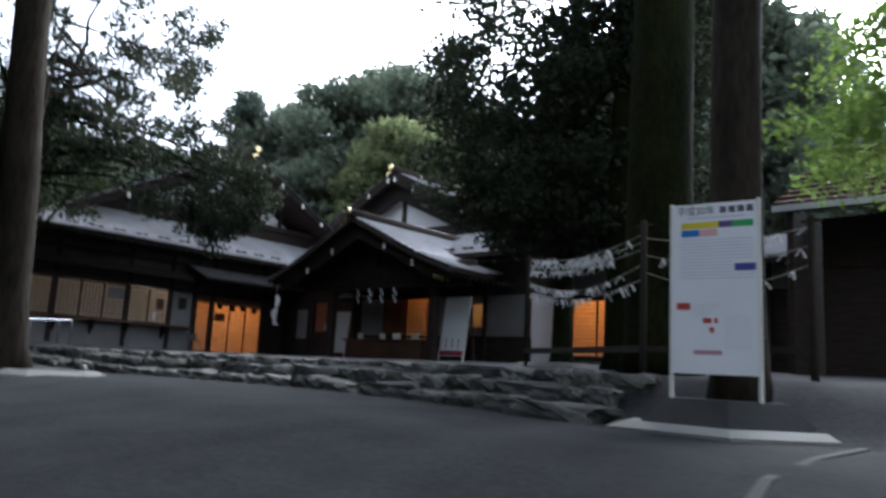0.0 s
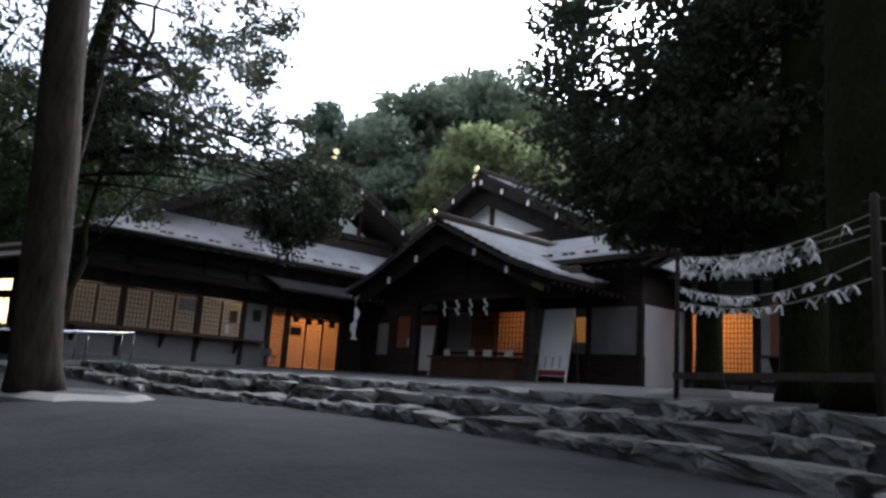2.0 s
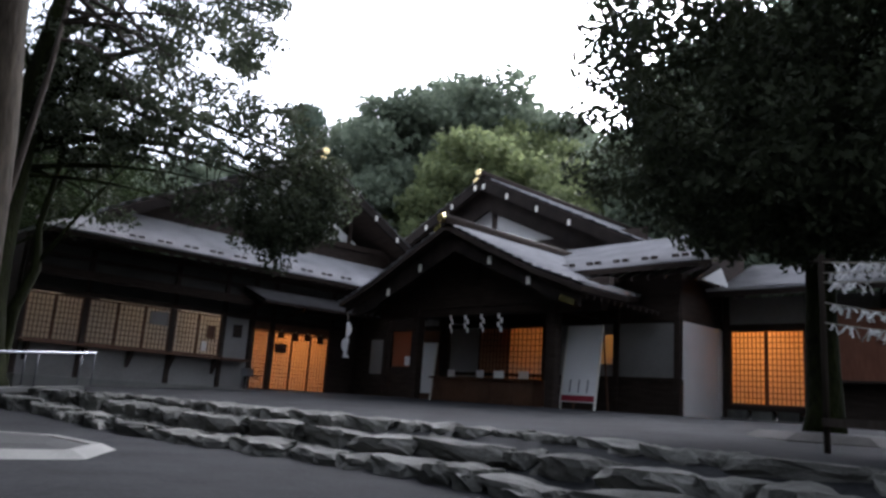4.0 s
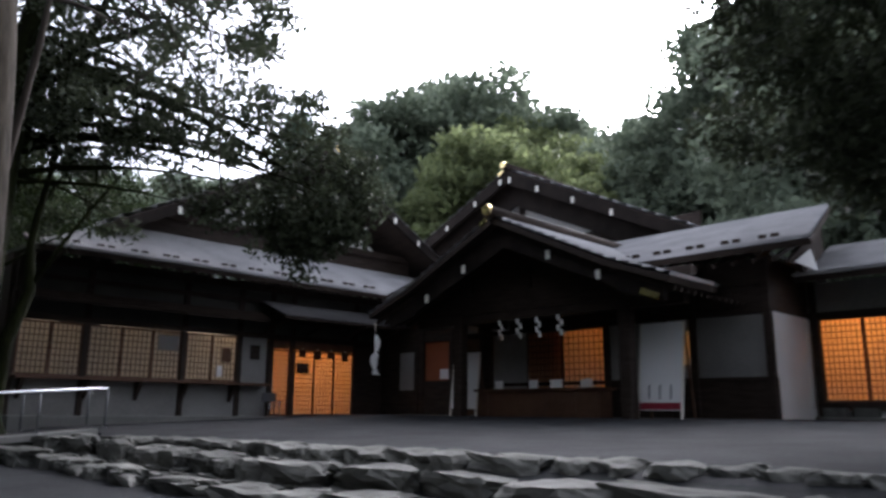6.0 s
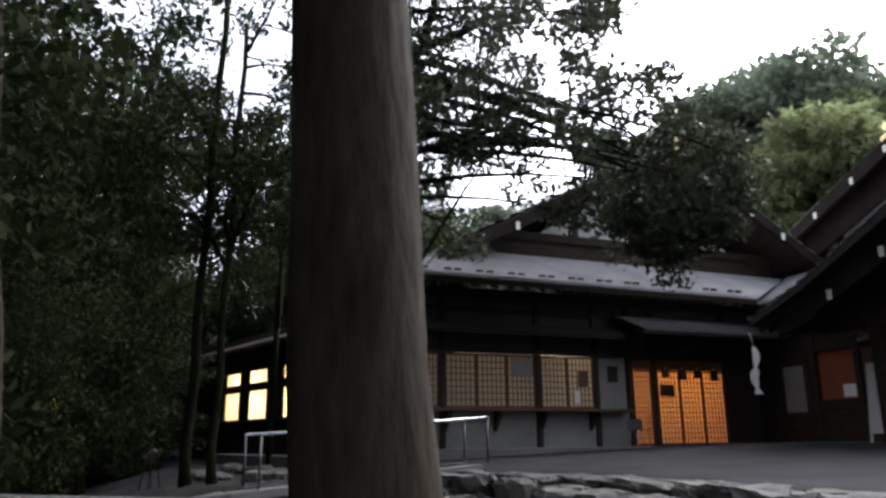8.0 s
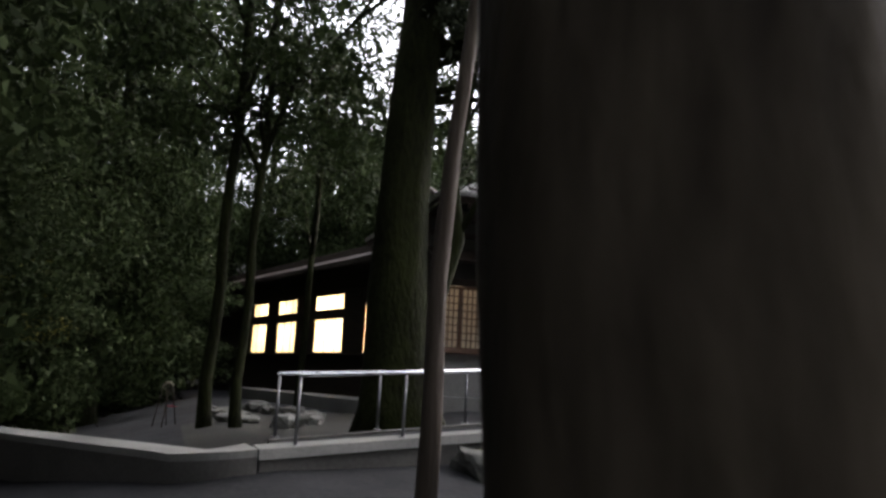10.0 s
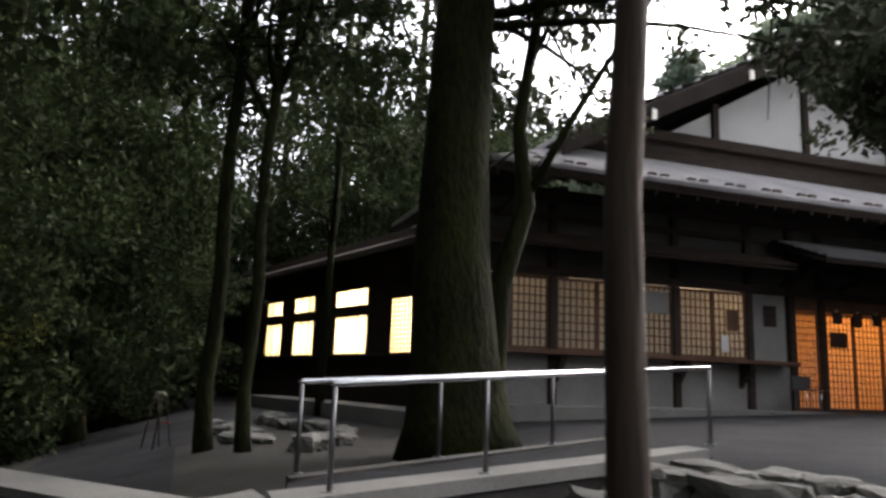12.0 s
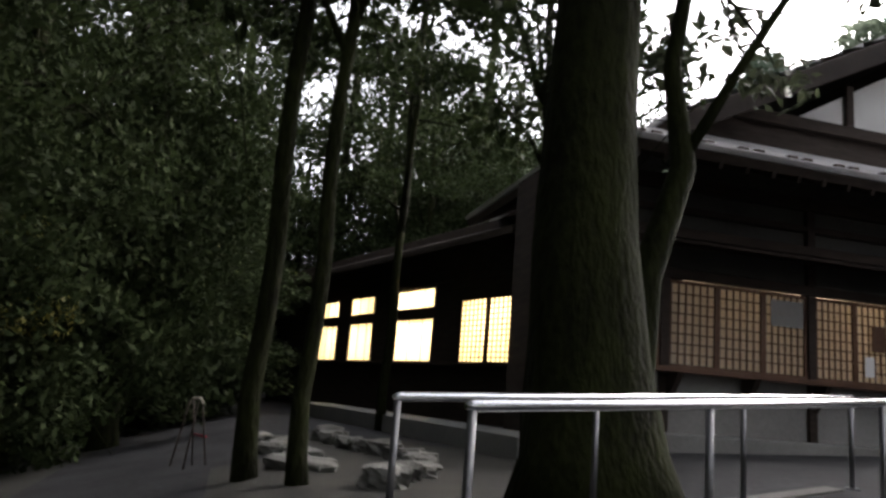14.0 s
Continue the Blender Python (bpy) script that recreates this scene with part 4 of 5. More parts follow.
# ---- things at the hall ----
def leaning_board(x, y, z, w, h, lean, turn, label, band=True):
    t = thing("standing_sign", label, "sign", (x, y, z), turn)

    def add(name, lo, hi, mat, m, lab="", bev=0.004):
        ob = new(name, mesh_of(name, box(bmesh.new(), lo, hi, bev), mat))
        ob.parent = t
        ob.matrix_basis = m
        return tagged(ob, lab)

    tilt = pose(0, 0, 0, -lean, 0, 0)
    add("panel", (-w / 2, 0, 0.22), (w / 2, 0.03, h), M_paper_white, tilt, "white painted panel")
    for s in (-1, 1):
        add("leg", (s * w / 2 - 0.03, 0.0, 0), (s * w / 2 + 0.03, 0.035, h), M_whitecap, tilt)
    back = pose(0, h * math.sin(radians(lean)) * 2.0, 0, lean, 0, 0)
    for s in (-1, 1):
        add("prop", (s * w / 2 - 0.025, 0.0, 0), (s * w / 2 + 0.025, 0.03, h * 0.98), M_wood_red, back)
    if band:
        add("red_band", (-w / 2 + 0.03, -0.004, 0.24), (w / 2 - 0.03, 0.002, 0.40), M_red, tilt, "dark red painted band")
        for k in (-0.25, 0.0, 0.25):
            add("writing_bar", (k * w - 0.018, -0.004, 0.48), (k * w + 0.018, 0.002, 0.82), M_ink, tilt, "", 0)
    return t


leaning_board(-14.85, 22.95, 1.74, 1.12, 2.32, 8, 0, "tall white standing sign with a dark red band")
leaning_board(-21.95, 23.75, 1.76, 0.98, 1.95, 7, 6, "plain white folding sign behind a pillar", False)

counter = thing("offering_counter", "dark wooden counter box in front of the hall windows", "counter", (0, 0, 0))
solid("body", (-21.3, 23.75, 1.74), (-17.0, 24.35, 2.48), M_wood_red, counter)
solid("top", (-21.4, 23.65, 2.48), (-16.9, 24.45, 2.55), M_wood_red, counter, "worn brown top")
for x in (-20.9, -19.8, -18.7, -17.8):
    solid("front_batten", (x - 0.03, 23.72, 1.78), (x + 0.03, 23.75, 2.46), M_wood_red, counter)
for x, w in ((-20.6, 0.3), (-19.3, 0.28), (-18.5, 0.42), (-17.5, 0.42)):
    t = thing("paper_notice", "small white paper card standing on the counter", "notice", (x, 23.9, 2.55), random.uniform(-8, 8), "cards on the counter")
    o = new("card", mesh_of("card", box(bmesh.new(), (-w / 2, 0, 0), (w / 2, 0.02, 0.24), 0.003), M_cloth))
    o.parent = t
    o2 = new("stand", mesh_of("stand", prism(bmesh.new(), [(0.02, 0.02, 0), (0.02, 0.1, 0), (0.02, 0.02, 0.18)], (0, 0, 0), (-0.04, 0, 0)), M_wood))
    o2.parent = t


def shide(x, y, z, s=1.0):
    """A zigzag paper streamer."""
    t = thing("paper_streamer", "white zigzag paper streamer hanging from a beam", "streamer", (x, y, z), random.uniform(-20, 20), "streamers on the porch beam")
    zz = 0.0
    for k in range(4):
        bm = bmesh.new()
        dx = 0.05 * (1 if k % 2 else -1) * s
        prism(bm, [(dx - 0.05 * s, 0, zz), (dx + 0.05 * s, 0, zz), (dx + 0.06 * s, 0.02, zz - 0.15 * s), (dx - 0.04 * s, 0.02, zz - 0.15 * s)], (0, -0.003, 0), (0, 0.003, 0))
        o = new("fold", mesh_of("fold", bm, M_cloth))
        o.parent = t
        zz -= 0.13 * s
    return t


random.seed(3)
for x in (-19.25, -18.6, -17.95, -17.25):
    shide(x, 22.42, 4.36)

# knotted white cloth by the office door
banner = thing("white_cloth", "white cloth tied and hanging from the door canopy", "cloth", (-24.95, 22.75, 4.35))
bm = bmesh.new()
rings = []
for i in range(15):
    z = -1.3 * i / 14
    w = 0.05 + 0.10 * abs(math.sin(i * 0.52)) + (0.05 if 6 < i < 9 else 0)
    rings.append([bm.verts.new((0.05 * math.sin(k * 2.4 + i * 0.4) * (w / 0.15), (k / 6 - 0.5) * 2 * w + 0.05 * math.sin(i * 0.5), z)) for k in range(7)])
for a, b in zip(rings, rings[1:]):
    for k in range(6):
        bm.faces.new((a[k], a[k + 1], b[k + 1], b[k])).smooth = True
o = new("cloth", mesh_of("cloth", bm, M_cloth))
o.parent = banner
o = new("cord", mesh_of("cord", tube(bmesh.new(), [(0, 0, 0.0), (-0.1, 0, 0.42)], [0.012, 0.012], 6), M_rope))
o.parent = banner

# dark cloth tabs over the office door
for i, y in enumerate((21.15, 21.75, 22.3, 22.9)):
    t = thing("curtain_tab", "dark short curtain tab over the lattice door", "curtain", (WX + 0.08, y, 3.86), 0, "door curtain tabs")
    o = new("tab", mesh_of("tab", box(bmesh.new(), (-0.01, -0.13, -0.25 - 0.06 * (i % 2)), (0.012, 0.13, 0.0), 0.004), M_wood))
    o.parent = t
    o = new("loop", mesh_of("loop", box(bmesh.new(), (-0.015, -0.03, 0.0), (0.015, 0.03, 0.05), 0.004), M_rope))
    o.parent = t

# small stand by the office door
stool = thing("small_stand", "small pale metal stand beside the office door", "stand", (-26.3, 19.75, 1.70))
for dx, dy in ((-0.15, -0.2), (0.15, -0.2), (-0.15, 0.2), (0.15, 0.2)):
    o = new("leg", mesh_of("leg", tube(bmesh.new(), [(dx, dy, 0), (dx * 0.9, dy * 0.9, 0.42)], [0.014, 0.014], 6), M_steel))
    o.parent = stool
o = new("top", mesh_of("top", box(bmesh.new(), (-0.18, -0.24, 0.42), (0.18, 0.24, 0.45), 0.006), M_steel))
o.parent = stool
o = new("back", mesh_of("back", box(bmesh.new(), (-0.19, -0.24, 0.45), (-0.16, 0.24, 0.72), 0.006), M_steel_post))
o.parent = stool

# work stand at the lane's end
stand = thing("work_stand", "small pale folding work stand in the lane", "stand", (-25.0, 7.35, ground_z(-25.0, 7.35)), 30)
for sx in (-1, 1):
    for sy in (-1, 1):
        o = new("leg", mesh_of("leg", tube(bmesh.new(), [(sx * 0.15, sy * 0.13, 0), (sx * 0.1, sy * 0.02, 0.72)], [0.009, 0.009], 6), M_wood))
        o.parent = stand
o = new("top_bar", mesh_of("top_bar", tube(bmesh.new(), [(-0.16, 0, 0.66), (-0.07, 0, 0.73), (0.08, 0, 0.74), (0.16, 0, 0.70)], [0.014, 0.018, 0.018, 0.014], 8), M_rope))
o.parent = stand
o = new("cross_bar", mesh_of("cross_bar", tube(bmesh.new(), [(-0.13, 0.1, 0.34), (0.13, 0.1, 0.34)], [0.012, 0.012], 6), M_red))
o.parent = stand

# bed stones between the lane and the ramp
bed = thing("bed_edging", "rough grey stones edging a planting bed", "edging", kind="structure")
random.seed(17)
for i in range(12):
    s = i / 11
    x, y = -22.6 - 5.2 * s, 9.0 + 0.5 * math.sin(s * 5) + 0.7 * s
    stone(x, y, ground_z(x, y) + 0.06, random.uniform(0.25, 0.5), random.uniform(0.2, 0.4), random.uniform(0.14, 0.26), random.uniform(0, 180), "edging_stone", bed)
for i in range(7):
    x, y = -23.6 - 0.5 * i, 8.2 + random.uniform(-0.2, 0.4)
    stone(x, y, ground_z(x, y) + 0.02, random.uniform(0.3, 0.6), random.uniform(0.25, 0.4), 0.2, random.uniform(0, 180), "edging_stone", bed)
walkway = thing("walkway", "pale concrete walkway along the far wing", "walkway", kind="structure")
part("slab", prism(bmesh.new(), [(-26.0, 11.5, 1.52), (-30.2, 10.6, 1.52), (-36, 9.2, 1.52), (-36.3, 10.2, 1.52), (-30.5, 11.7, 1.52), (-26.3, 12.5, 1.52)], (0, 0, 0), (0, 0, -0.5)), M_concrete, walkway)


# ---- trees ----
def leaf_mesh(name, centres, size, mat, seed):
    """Many small folded leaves, one quad pair each, turned every way."""
    rng = np.random.default_rng(seed)
    n = len(centres)
    d = rng.normal(size=(n, 3)) + np.array([0, 0, -0.25])
    d /= np.linalg.norm(d, axis=1)[:, None]
    s = np.cross(d, rng.normal(size=(n, 3)))
    s /= np.linalg.norm(s, axis=1)[:, None]
    L = size * rng.uniform(0.6, 1.35, n)[:, None]
    c = centres
    u = np.cross(d, s) * L * 0.12
    v = np.stack([c - d * L * 0.5, c + s * L * 0.24 + u, c + d * L * 0.5, c - s * L * 0.24 + u], 1).reshape(-1, 3)
    me = bpy.data.meshes.new(name)
    me.vertices.add(4 * n)
    me.vertices.foreach_set("co", v.ravel())
    me.loops.add(4 * n)
    me.loops.foreach_set("vertex_index", np.arange(4 * n, dtype=np.int32))
    me.polygons.add(n)
    me.polygons.foreach_set("loop_start", np.arange(0, 4 * n, 4, dtype=np.int32))
    me.update(calc_edges=True)
    me.materials.append(mat)
    return me


def clump_points(clumps, per, rng, flat=0.65):
    """Leaves gathered round each clump's middle, denser to its upper shell."""
    out = []
    for c, r in clumps:
        k = max(20, int(per * (r / 0.8) ** 2))
        q = rng.normal(size=(k, 3))
        q /= np.linalg.norm(q, axis=1)[:, None]
        q *= (rng.uniform(0, 1, k) ** 0.45)[:, None] * r
        q[:, 2] *= flat
        out.append(q + np.array(c))
    return np.concatenate(out)


def region_clumps(regions, rng):
    """Clumps spread in ellipsoids (middle, radii, count, clump size), mostly near their skins."""
    out = []
    for c, rad, n, size in regions:
        q = rng.normal(size=(n, 3))
        q /= np.linalg.norm(q, axis=1)[:, None]
        q *= (rng.uniform(0.15, 1, n) ** 0.5)[:, None]
        for p in q * np.array(rad) + np.array(c):
            out.append((tuple(p), size * rng.uniform(0.6, 1.3)))
    return out


def limb_path(a, b, sag, rng):
    a, b = Vector(a), Vector(b)
    m = a.lerp(b, 0.5) + Vector((rng.uniform(-0.3, 0.3), rng.uniform(-0.3, 0.3), sag))
    return [(a * (1 - t) ** 2 + m * 2 * t * (1 - t) + b * t * t) for t in (0, 0.2, 0.4, 0.6, 0.8, 1.0)]


def tree(x, y, trunk_pts, trunk_r, regions, bark, leaf, leaf_size, per, seed, label, limbs=26, z=None, branch_from=0.35, near=True):
    """A tree: tapered trunk, limbs that reach for the clumps, and leaves in clumps."""
    rng = np.random.default_rng(seed)
    z = ground_z(x, y) - 0.08 if z is None else z
    t = thing("tree", label, "tree", (x, y, z))
    bm = tube(bmesh.new(), trunk_pts, trunk_r, 18)
    me = mesh_of("trunk", bm, bark)
    o = new("trunk", me)
    o.parent = t
    cl = region_clumps(regions, rng)
    tp = [Vector(p) for p in trunk_pts]
    bm = bmesh.new()
    for i in range(min(limbs, len(cl))):
        if near:
            bm = bmesh.new()
        c = Vector(cl[int(rng.integers(len(cl)))][0])
        hs = [p for p in tp if p.z > tp[-1].z * branch_from and p.z < c.z + 1.5]
        a = hs[int(rng.integers(len(hs)))] if hs else tp[len(tp) // 2]
        a = a.lerp(tp[min(tp.index(a) + 1, len(tp) - 1)], float(rng.uniform(0, 1)))
        r0 = 0.025 + 0.008 * (c - a).length
        path = limb_path(a, c, 0.12 * (c - a).length, rng)
        tube(bm, path, [r0, r0 * 0.85, r0 * 0.65, r0 * 0.45, r0 * 0.28, r0 * 0.12], 6)
        for k in (2, 3, 4):
            tip = path[k] + Vector(rng.normal(size=3)) * 0.9
            tube(bm, [path[k], path[k].lerp(tip, 0.5) + Vector((0, 0, 0.1)), tip], [r0 * 0.3, r0 * 0.2, 0.008], 5)
        if near:
            o = new("branch", mesh_of("branch", bm, bark))
            o.parent = t
    if limbs and not near:
        o = tagged(new("branchwork", mesh_of("branchwork", bm, bark)), kind="stuff")
        o.parent = t
    if cl:
        o = new("crown", leaf_mesh("crown", clump_points(cl, per, rng), leaf_size, leaf, seed))
        o.parent = t
    return t


def straight(h, r0, r1, lean=(0, 0), flare=0.35, n=12):
    pts = [(lean[0] * (i / n) ** 1.4 + 0.03 * math.sin(i * 1.3), lean[1] * (i / n) ** 1.4 + 0.03 * math.cos(i * 1.7), h * (i / n) ** 1.4) for i in range(n + 1)]
    return pts, [r1 + (r0 - r1) * (1 - i / n) + r0 * flare * max(0, 1 - p[2] / 0.8) ** 2 for i, p in enumerate(pts)]


# the straight trunk beside the path; unseen crown enlarged to shade the ground
p, r = straight(17, 0.35, 0.27, (-0.85, -0.8), 0.3)
tree(-12.15, 8.13, p, r, [((1.0, -0.5, 18), (6, 6, 2.2), 95, 1.2)], M_bark_smooth, M_leaf, 0.24, 95, 1, "tall tree with a bare grey straight trunk beside the path", 8)
# the big old evergreen by the ramp
p = [(0.05, 0.13, 0), (0.04, 0.1, 0.5), (-0.02, 0.06, 1.2), (-0.1, 0.02, 2.2), (-0.15, 0.05, 3.4), (-0.15, 0.1, 5.0), (-0.1, 0.2, 7.0), (0, 0.4, 9.0), (0.2, 0.6, 11.0), (0.3, 0.8, 13.0)]
old_tree = tree(-21.75, 10.35, p, [0.76, 0.58, 0.49, 0.44, 0.39, 0.36, 0.31, 0.24, 0.17, 0.08],
     [((0.2, 3.4, 8.6), (3.0, 3.8, 3.0), 80, 0.45), ((1.0, 4.9, 5.2), (1.2, 1.2, 0.7), 9, 0.5), ((1.4, 2.4, 6.4), (2.2, 2.4, 1.0), 13, 0.55), ((-2.5, 0, 8.5), (3.5, 3.5, 3.0), 34, 0.5), ((0.6, 5.4, 10.8), (1.4, 1.4, 1.6), 24, 0.5), ((0.3, 0.8, 11.5), (3.4, 3.6, 2.2), 36, 0.5), ((-1.0, 2.2, 5.0), (1.6, 1.6, 1.1), 7, 0.45), ((0.5, 7.1, 5.4), (1.3, 1.5, 1.3), 58, 0.55), ((0.6, 6.6, 7.6), (1.4, 1.2, 1.3), 24, 0.5), ((0.55, 8.2, 6.4), (1.1, 1.0, 1.3), 38, 0.5)],
     M_bark_moss, M_leaf, 0.19, 165, 2, "large old evergreen with a mossy flared trunk by the ramp", 30)
for pts, r0, r1 in (([(0.1, 0.1, 6.4), (0.5, 0.6, 7.5), (0.75, 1.2, 8.1), (0.75, 2.0, 8.6), (0.8, 2.6, 9.1), (0.8, 3.15, 8.95), (0.8, 3.7, 8.3)], 0.13, 0.03),
                    ([(0.75, 1.2, 8.1), (0.75, 1.35, 8.7), (0.8, 1.6, 9.8), (0.8, 1.55, 10.5), (0.9, 1.9, 11.6)], 0.09, 0.03),
                    ([(0.0, 0.1, 6.8), (0.3, 0.4, 8.2), (0.4, 0.9, 9.3), (0.4, 1.1, 11.0)], 0.09, 0.03)):
    o = new("limb", mesh_of("limb", tube(bmesh.new(), pts, [r0 + (r1 - r0) * k / (len(pts) - 1) for k in range(len(pts))], 10), M_bark_moss))
    o.parent = old_tree
# its forked second stem
tree(-22.0, 10.95, [(0, 0, 0), (0.0, 0.0, 0.9), (0.05, 0.05, 2.0), (0.14, 0.34, 3.0), (0.02, 0.28, 4.0), (0.3, 0.7, 7.5)], [0.18, 0.16, 0.14, 0.115, 0.08, 0.03],
     [((0.5, 1.0, 7.5), (2.0, 2.1, 1.9), 54, 0.55)], M_bark_moss, M_leaf, 0.13, 300, 3, "leaning dark evergreen stem beside the large tree", 8)
# slender tree
p = [(0, 0, 0), (0.0, 0.02, 0.9), (-0.02, 0.02, 1.8), (-0.05, 0.1, 2.8), (-0.1, 0.25, 4.0), (-0.2, 0.5, 6.0), (-0.3, 0.7, 8.5)]
tree(-16.15, 8.99, p, [0.085, 0.072, 0.066, 0.06, 0.055, 0.045, 0.02], [((0.5, 2.8, 7.0), (2.2, 1.6, 1.3), 22, 0.42)], M_bark, M_leaf, 0.12, 260, 4, "slender young tree with reddish brown bark", 8, branch_from=0.5)
# trees behind the notice board
p, r = straight(16, 0.31, 0.29, (0.0, 0.2), 0.25)
# this crown is out of view too, made wide to darken the ground
tree(-0.98, 12.46, p, r, [((-0.5, -2.0, 17), (6, 6, 2), 95, 1.2)], M_bark_smooth, M_leaf, 0.24, 95, 5, "tall grey-barked tree standing in a kerbed surround", 6)
p, r = straight(15, 0.56, 0.46, (-0.1, 0.3), 0.25)
tree(-2.97, 14.45, p, r, [((-0.3, 0.8, 10.0), (3.6, 3.6, 2.6), 46, 0.7), ((-1.3, 2.0, 6.6), (1.7, 2.2, 1.4), 34, 0.65)],
     M_bark_moss, M_leaf, 0.15, 250, 6, "massive dark evergreen trunk beside the fence", 26)
p, r = straight(13, 0.24, 0.10, (0.2, 0.2), 0.3)
tree(-6.65, 17.3, p, r, [((-0.2, -0.2, 7.6), (3.3, 3.3, 3.4), 120, 0.62), ((-1.7, -0.4, 4.5), (2.0, 2.0, 1.2), 42, 0.5), ((0.9, -0.2, 3.3), (3.0, 1.8, 0.6), 70, 0.5), ((1.2, 0.0, 3.9), (2.6, 2.2, 1.3), 72, 0.55), ((-0.6, -0.6, 3.6), (1.8, 1.6, 0.8), 30, 0.45), ((1.5, 0, 7.0), (2.8, 3.0, 3.0), 80, 0.65), ((-2.0, 0, 6.3), (1.35, 1.8, 2.6), 50, 0.55), ((1.4, -0.4, 2.9), (2.4, 1.4, 0.45), 44, 0.45), ((-0.7, -0.2, 3.25), (1.5, 1.4, 0.6), 34, 0.45)],
     M_bark_moss, M_leaf, 0.15, 260, 10, "dense dark evergreen in a kerbed bed in the court", 40)
p, r = straight(15, 0.34, 0.30, (0.1, 0.2), 0.3)
tree(-4.5, 16.05, p, r, [((0.0, 1.5, 9.0), (2.8, 2.8, 2.6), 28, 0.65)], M_bark_moss, M_leaf, 0.15, 240, 7, "dark straight trunk behind the fence", 16)
# maple spray at the right
p, r = straight(7, 0.13, 0.06, (-0.3, -0.6), 0.2)
M_leaf_bright = leaf_material("maple_leaf", (0.16, 0.26, 0.05), (0.24, 0.34, 0.08), 0.2, 0.45)
tree(3.0, 14.2, p, r, [((-2.3, -0.4, 3.2), (1.5, 1.2, 0.7), 44, 0.42), ((-1.6, -0.2, 4.3), (1.9, 1.5, 0.8), 40, 0.5), ((0.0, 0.2, 5.4), (2.2, 2.0, 1.4), 36, 0.6)], M_bark, M_leaf_bright, 0.11, 330, 8, "young maple with bright green leaves", 14)
p, r = straight(5, 0.07, 0.03, (0.6, 0.5), 0.2)
M_leaf_yellow = leaf_material("yellow_leaf", (0.12, 0.12, 0.025), (0.17, 0.15, 0.04))
tree(-28.6, 4.0, p, r, [((0.3, 0.6, 2.5), (0.9, 0.8, 0.35), 12, 0.35), ((0.2, 0.2, 3.6), (1.0, 1.0, 0.5), 12, 0.35)], M_bark_moss, M_leaf_yellow, 0.10, 200, 13, "young maple with yellow green leaves in the wood", 8)
# left trunk at the path's edge
p, r = straight(13, 0.22, 0.17, (-0.75, -1.6), 0.2)
tree(-18.65, 5.6, p, r, [((0, 0, 11.5), (3, 3, 2.4), 40, 0.9)], M_bark, M_leaf, 0.15, 260, 9, "reddish brown trunk at the edge of the path", 8)
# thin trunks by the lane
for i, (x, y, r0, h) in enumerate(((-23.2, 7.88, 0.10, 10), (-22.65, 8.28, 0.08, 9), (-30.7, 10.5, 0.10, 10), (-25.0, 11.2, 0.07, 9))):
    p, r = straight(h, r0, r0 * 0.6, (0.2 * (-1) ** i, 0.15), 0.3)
    tree(x, y, p, r, [((0, 0, h * 0.62), (2.3, 2.3, 1.7), 28, 0.55), ((0, 0, h * 0.92), (2.4, 2.4, 1.8), 14, 0.5)], M_bark_moss, M_leaf_shade, 0.16, 210, 20 + i, "slim evergreen at the edge of the wood, leaves darkened for shade", 14)

# woodland: three shared kinds, copied
wood = []
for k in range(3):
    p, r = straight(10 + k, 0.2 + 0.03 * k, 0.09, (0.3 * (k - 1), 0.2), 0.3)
    wood.append(tree(-31 - 4.0 * k, 3.2 - 2.0 * k, p, r, [((0, 0, 8.2), (3.2, 3.2, 3.2), 42, 0.75), ((0, 0, 4.2), (2.7, 2.7, 1.9), 48, 0.8), ((0, 0, 1.5), (2.0, 2.0, 1.2), 34, 0.65)], M_bark_moss, M_leaf_shade, 0.16, 175, 30 + k, "evergreen of the dense wood, leaves darkened for shade", 20, near=False))
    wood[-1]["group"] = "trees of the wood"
random.seed(21)
spots = ((-47, 9.5), (-50, 15), (-46, 3.5), (-28.5, 4.0), (-30.8, 5.6), (-25.5, 3.6), (-34.2, 4.6), (-23.8, 1.8),  (-26.5, 1.2), (-31, -2.5), (-23.5, -1.5), (-36, 0), (-28, -6), (-41, -2), (-48, 14), (-22, -7), (-34, -8), (-46, -7), (-54, 18), (-43, 20), (-49, 24), (-31.5, 1.4), (-40, 16.2), (-45, 14.8), (-36.5, 17.4))
for i, (x, y) in enumerate(spots):
    s = random.uniform(0.85, 1.3)
    copy_thing(wood[i % 3], pose(x, y, ground_z(x, y) - 0.1, 0, 0, random.uniform(0, 360)) @ Matrix.Diagonal((s, s, s * random.uniform(0.9, 1.15), 1)))

# tall trees at the back of the wood
for i, (x, y) in enumerate(((-49, 11.2), (-44, 5.6), (-48, 6.8), (-52, 13.5), (-40.5, 3.4), (-46, 16.6))):
    copy_thing(wood[i % 3], pose(x, y, ground_z(x, y) - 0.1, 0, 0, 83 * i) @ Matrix.Diagonal((1.5, 1.5, 1.65, 1)))

# low growth that closes the view under the crowns
for i, (x, y) in enumerate(((-44, 6), (-47, 9.5), (-42, 2.5), (-49, 13), (-39.5, 4.8), (-36.5, 5.6), (-33, 2.2), (-46, 0), (-52, 5), (-29.5, 1.0), (-27, -1.5), (-53, 16), (-35, 5.2))):
    copy_thing(wood[i % 3], pose(x, y, ground_z(x, y) - 0.3, 0, 0, 47 * i) @ Matrix.Diagonal((1.25, 1.25, 0.5, 1)))

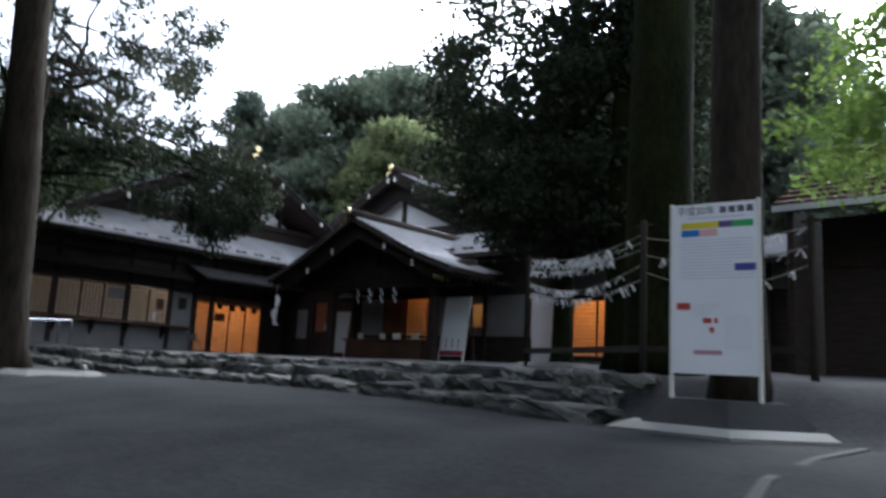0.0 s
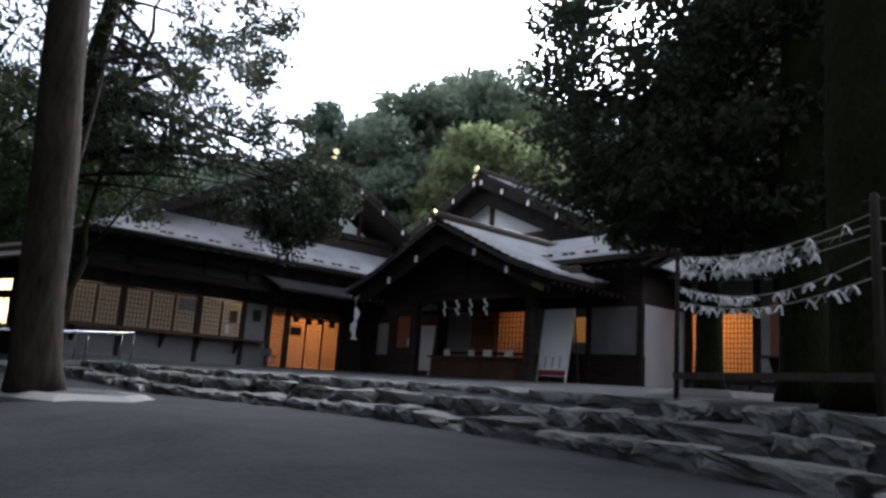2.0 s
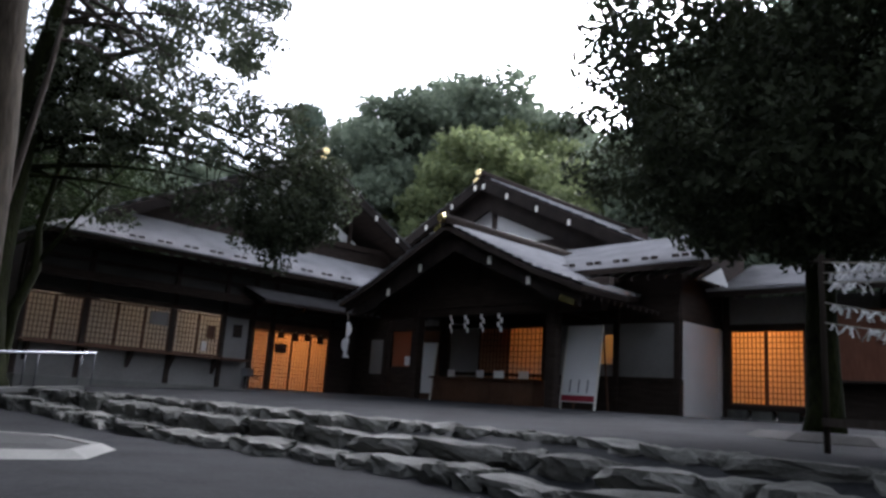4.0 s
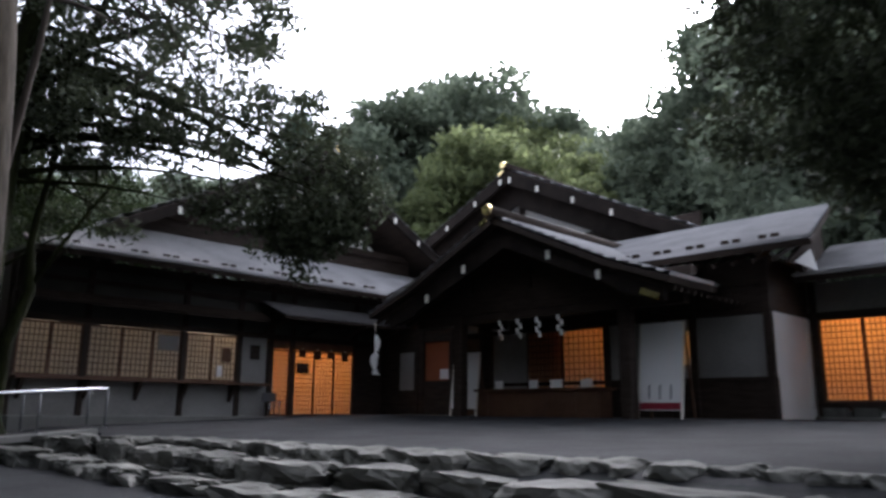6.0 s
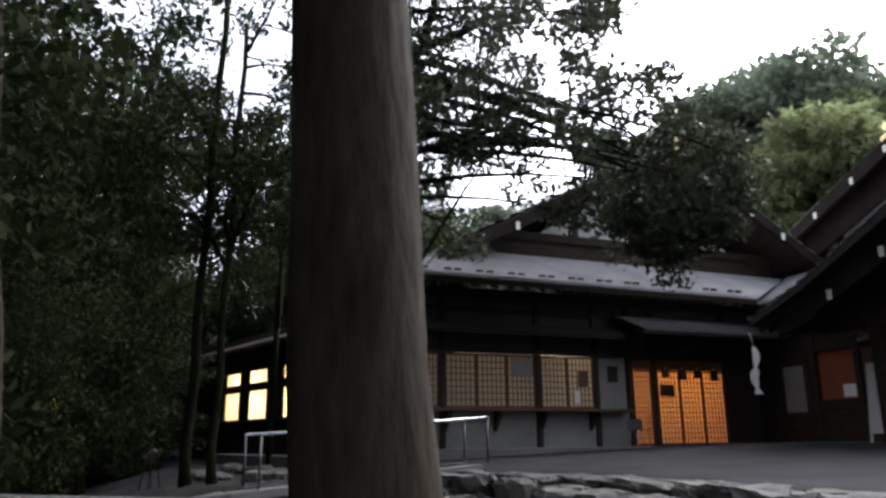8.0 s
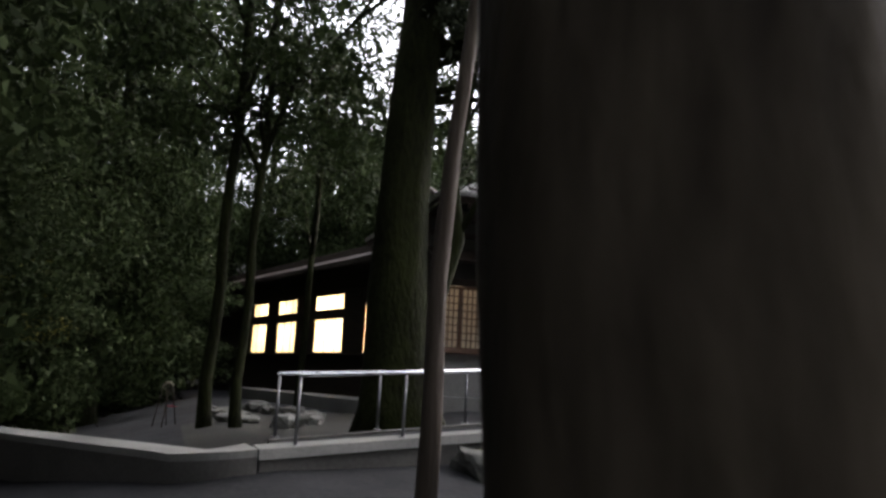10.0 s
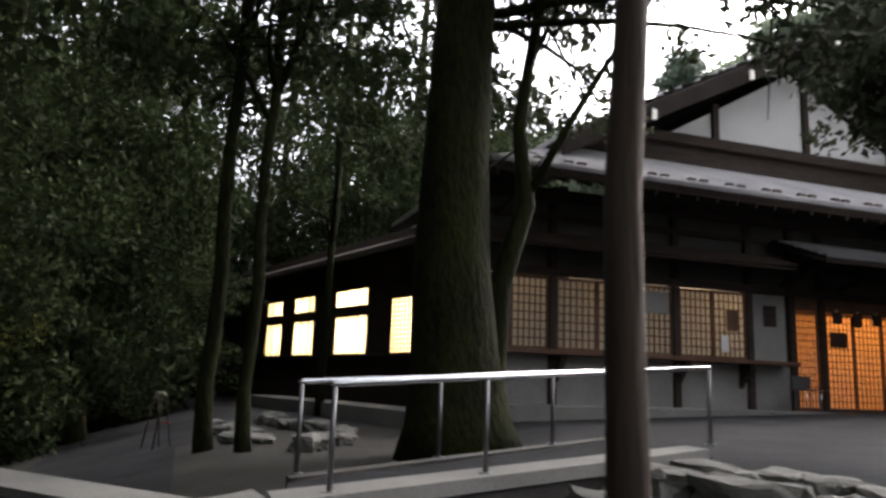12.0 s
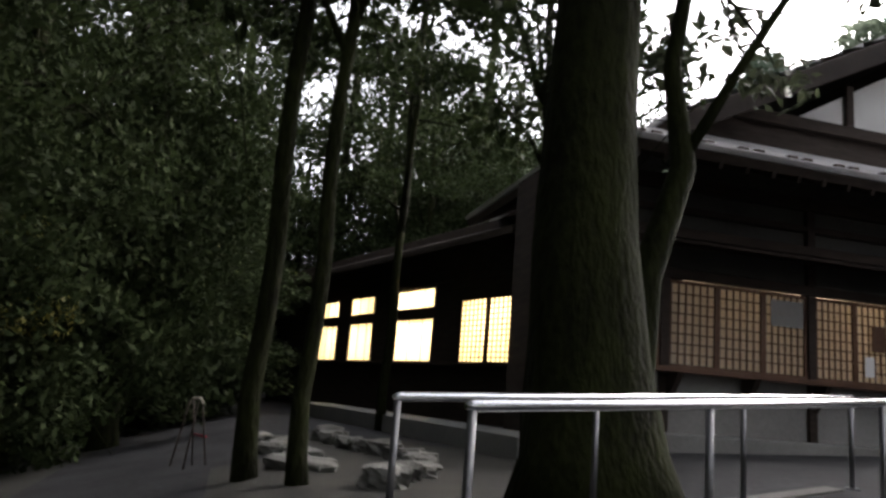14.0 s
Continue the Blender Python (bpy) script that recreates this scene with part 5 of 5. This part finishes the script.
# hillside: round-headed trees and conifers
hill = []
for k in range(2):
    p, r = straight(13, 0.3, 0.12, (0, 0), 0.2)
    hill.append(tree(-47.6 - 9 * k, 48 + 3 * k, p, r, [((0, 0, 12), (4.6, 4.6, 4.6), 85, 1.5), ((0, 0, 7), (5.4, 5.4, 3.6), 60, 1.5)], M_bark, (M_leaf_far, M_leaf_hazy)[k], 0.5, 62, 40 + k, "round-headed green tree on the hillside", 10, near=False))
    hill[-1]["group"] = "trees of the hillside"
p, r = straight(17, 0.3, 0.06, (0, 0), 0.2)
con = tree(-56, 40.4, p, r, [((0, 0, 2.0 + 1.5 * i), (4.0 - 0.36 * i, 4.0 - 0.36 * i, 0.5), 22 - 2 * i, 1.1) for i in range(10)], M_bark, M_leaf_conifer, 0.34, 160, 50, "dark conifer on the hillside", 0)
con["group"] = "trees of the hillside"
random.seed(33)
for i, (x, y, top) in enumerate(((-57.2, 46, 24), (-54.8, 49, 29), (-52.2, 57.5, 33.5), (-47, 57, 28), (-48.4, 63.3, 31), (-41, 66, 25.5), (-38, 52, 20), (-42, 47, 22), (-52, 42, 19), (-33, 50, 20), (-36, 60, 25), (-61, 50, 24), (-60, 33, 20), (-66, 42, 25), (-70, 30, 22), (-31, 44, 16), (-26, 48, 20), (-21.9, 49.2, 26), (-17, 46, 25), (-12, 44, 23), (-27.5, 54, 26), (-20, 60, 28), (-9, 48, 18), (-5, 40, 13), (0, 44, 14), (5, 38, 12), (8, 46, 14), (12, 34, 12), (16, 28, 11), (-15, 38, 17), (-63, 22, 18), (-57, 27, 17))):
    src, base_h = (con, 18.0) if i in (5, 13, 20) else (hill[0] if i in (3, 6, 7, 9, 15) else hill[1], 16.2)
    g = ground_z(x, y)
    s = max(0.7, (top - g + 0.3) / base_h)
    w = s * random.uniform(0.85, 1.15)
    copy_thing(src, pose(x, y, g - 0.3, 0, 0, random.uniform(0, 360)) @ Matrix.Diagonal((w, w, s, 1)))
for i, (x, y, top) in enumerate(((-46.9, 68, 30.5), (-24, 51, 27.5), (-59.4, 42.05, 30.1))):
    s = (top - ground_z(x, y)) / 18
    copy_thing(con, pose(x, y, ground_z(x, y), 0, 0, 60 * i) @ Matrix.Diagonal((s, s, s, 1)))
# unseen trees added behind the camera to cut the sky light from there
for i, (x, y) in enumerate(((9, 5), (8, -2), (4, -6), (-2, -5), (-7, -4), (-12, -3.5), (-17, -2.5))):
    copy_thing(wood[i % 3], pose(x, y, ground_z(x, y) - 0.1, 0, 0, 70 * i) @ Matrix.Diagonal((1.35, 1.35, 1.5, 1)))
# high canopy beside the path, added out of view to shade the lane
for i, (x, y) in enumerate(((-20.3, 2.6), (-16.2, 1.2), (-12.0, 2.2), (-8.0, 0.6), (-22.5, -0.5))):
    copy_thing(wood[i % 3], pose(x, y, ground_z(x, y) - 0.1, 0, 0, 95 * i) @ Matrix.Diagonal((1.45, 1.45, 1.55, 1)))
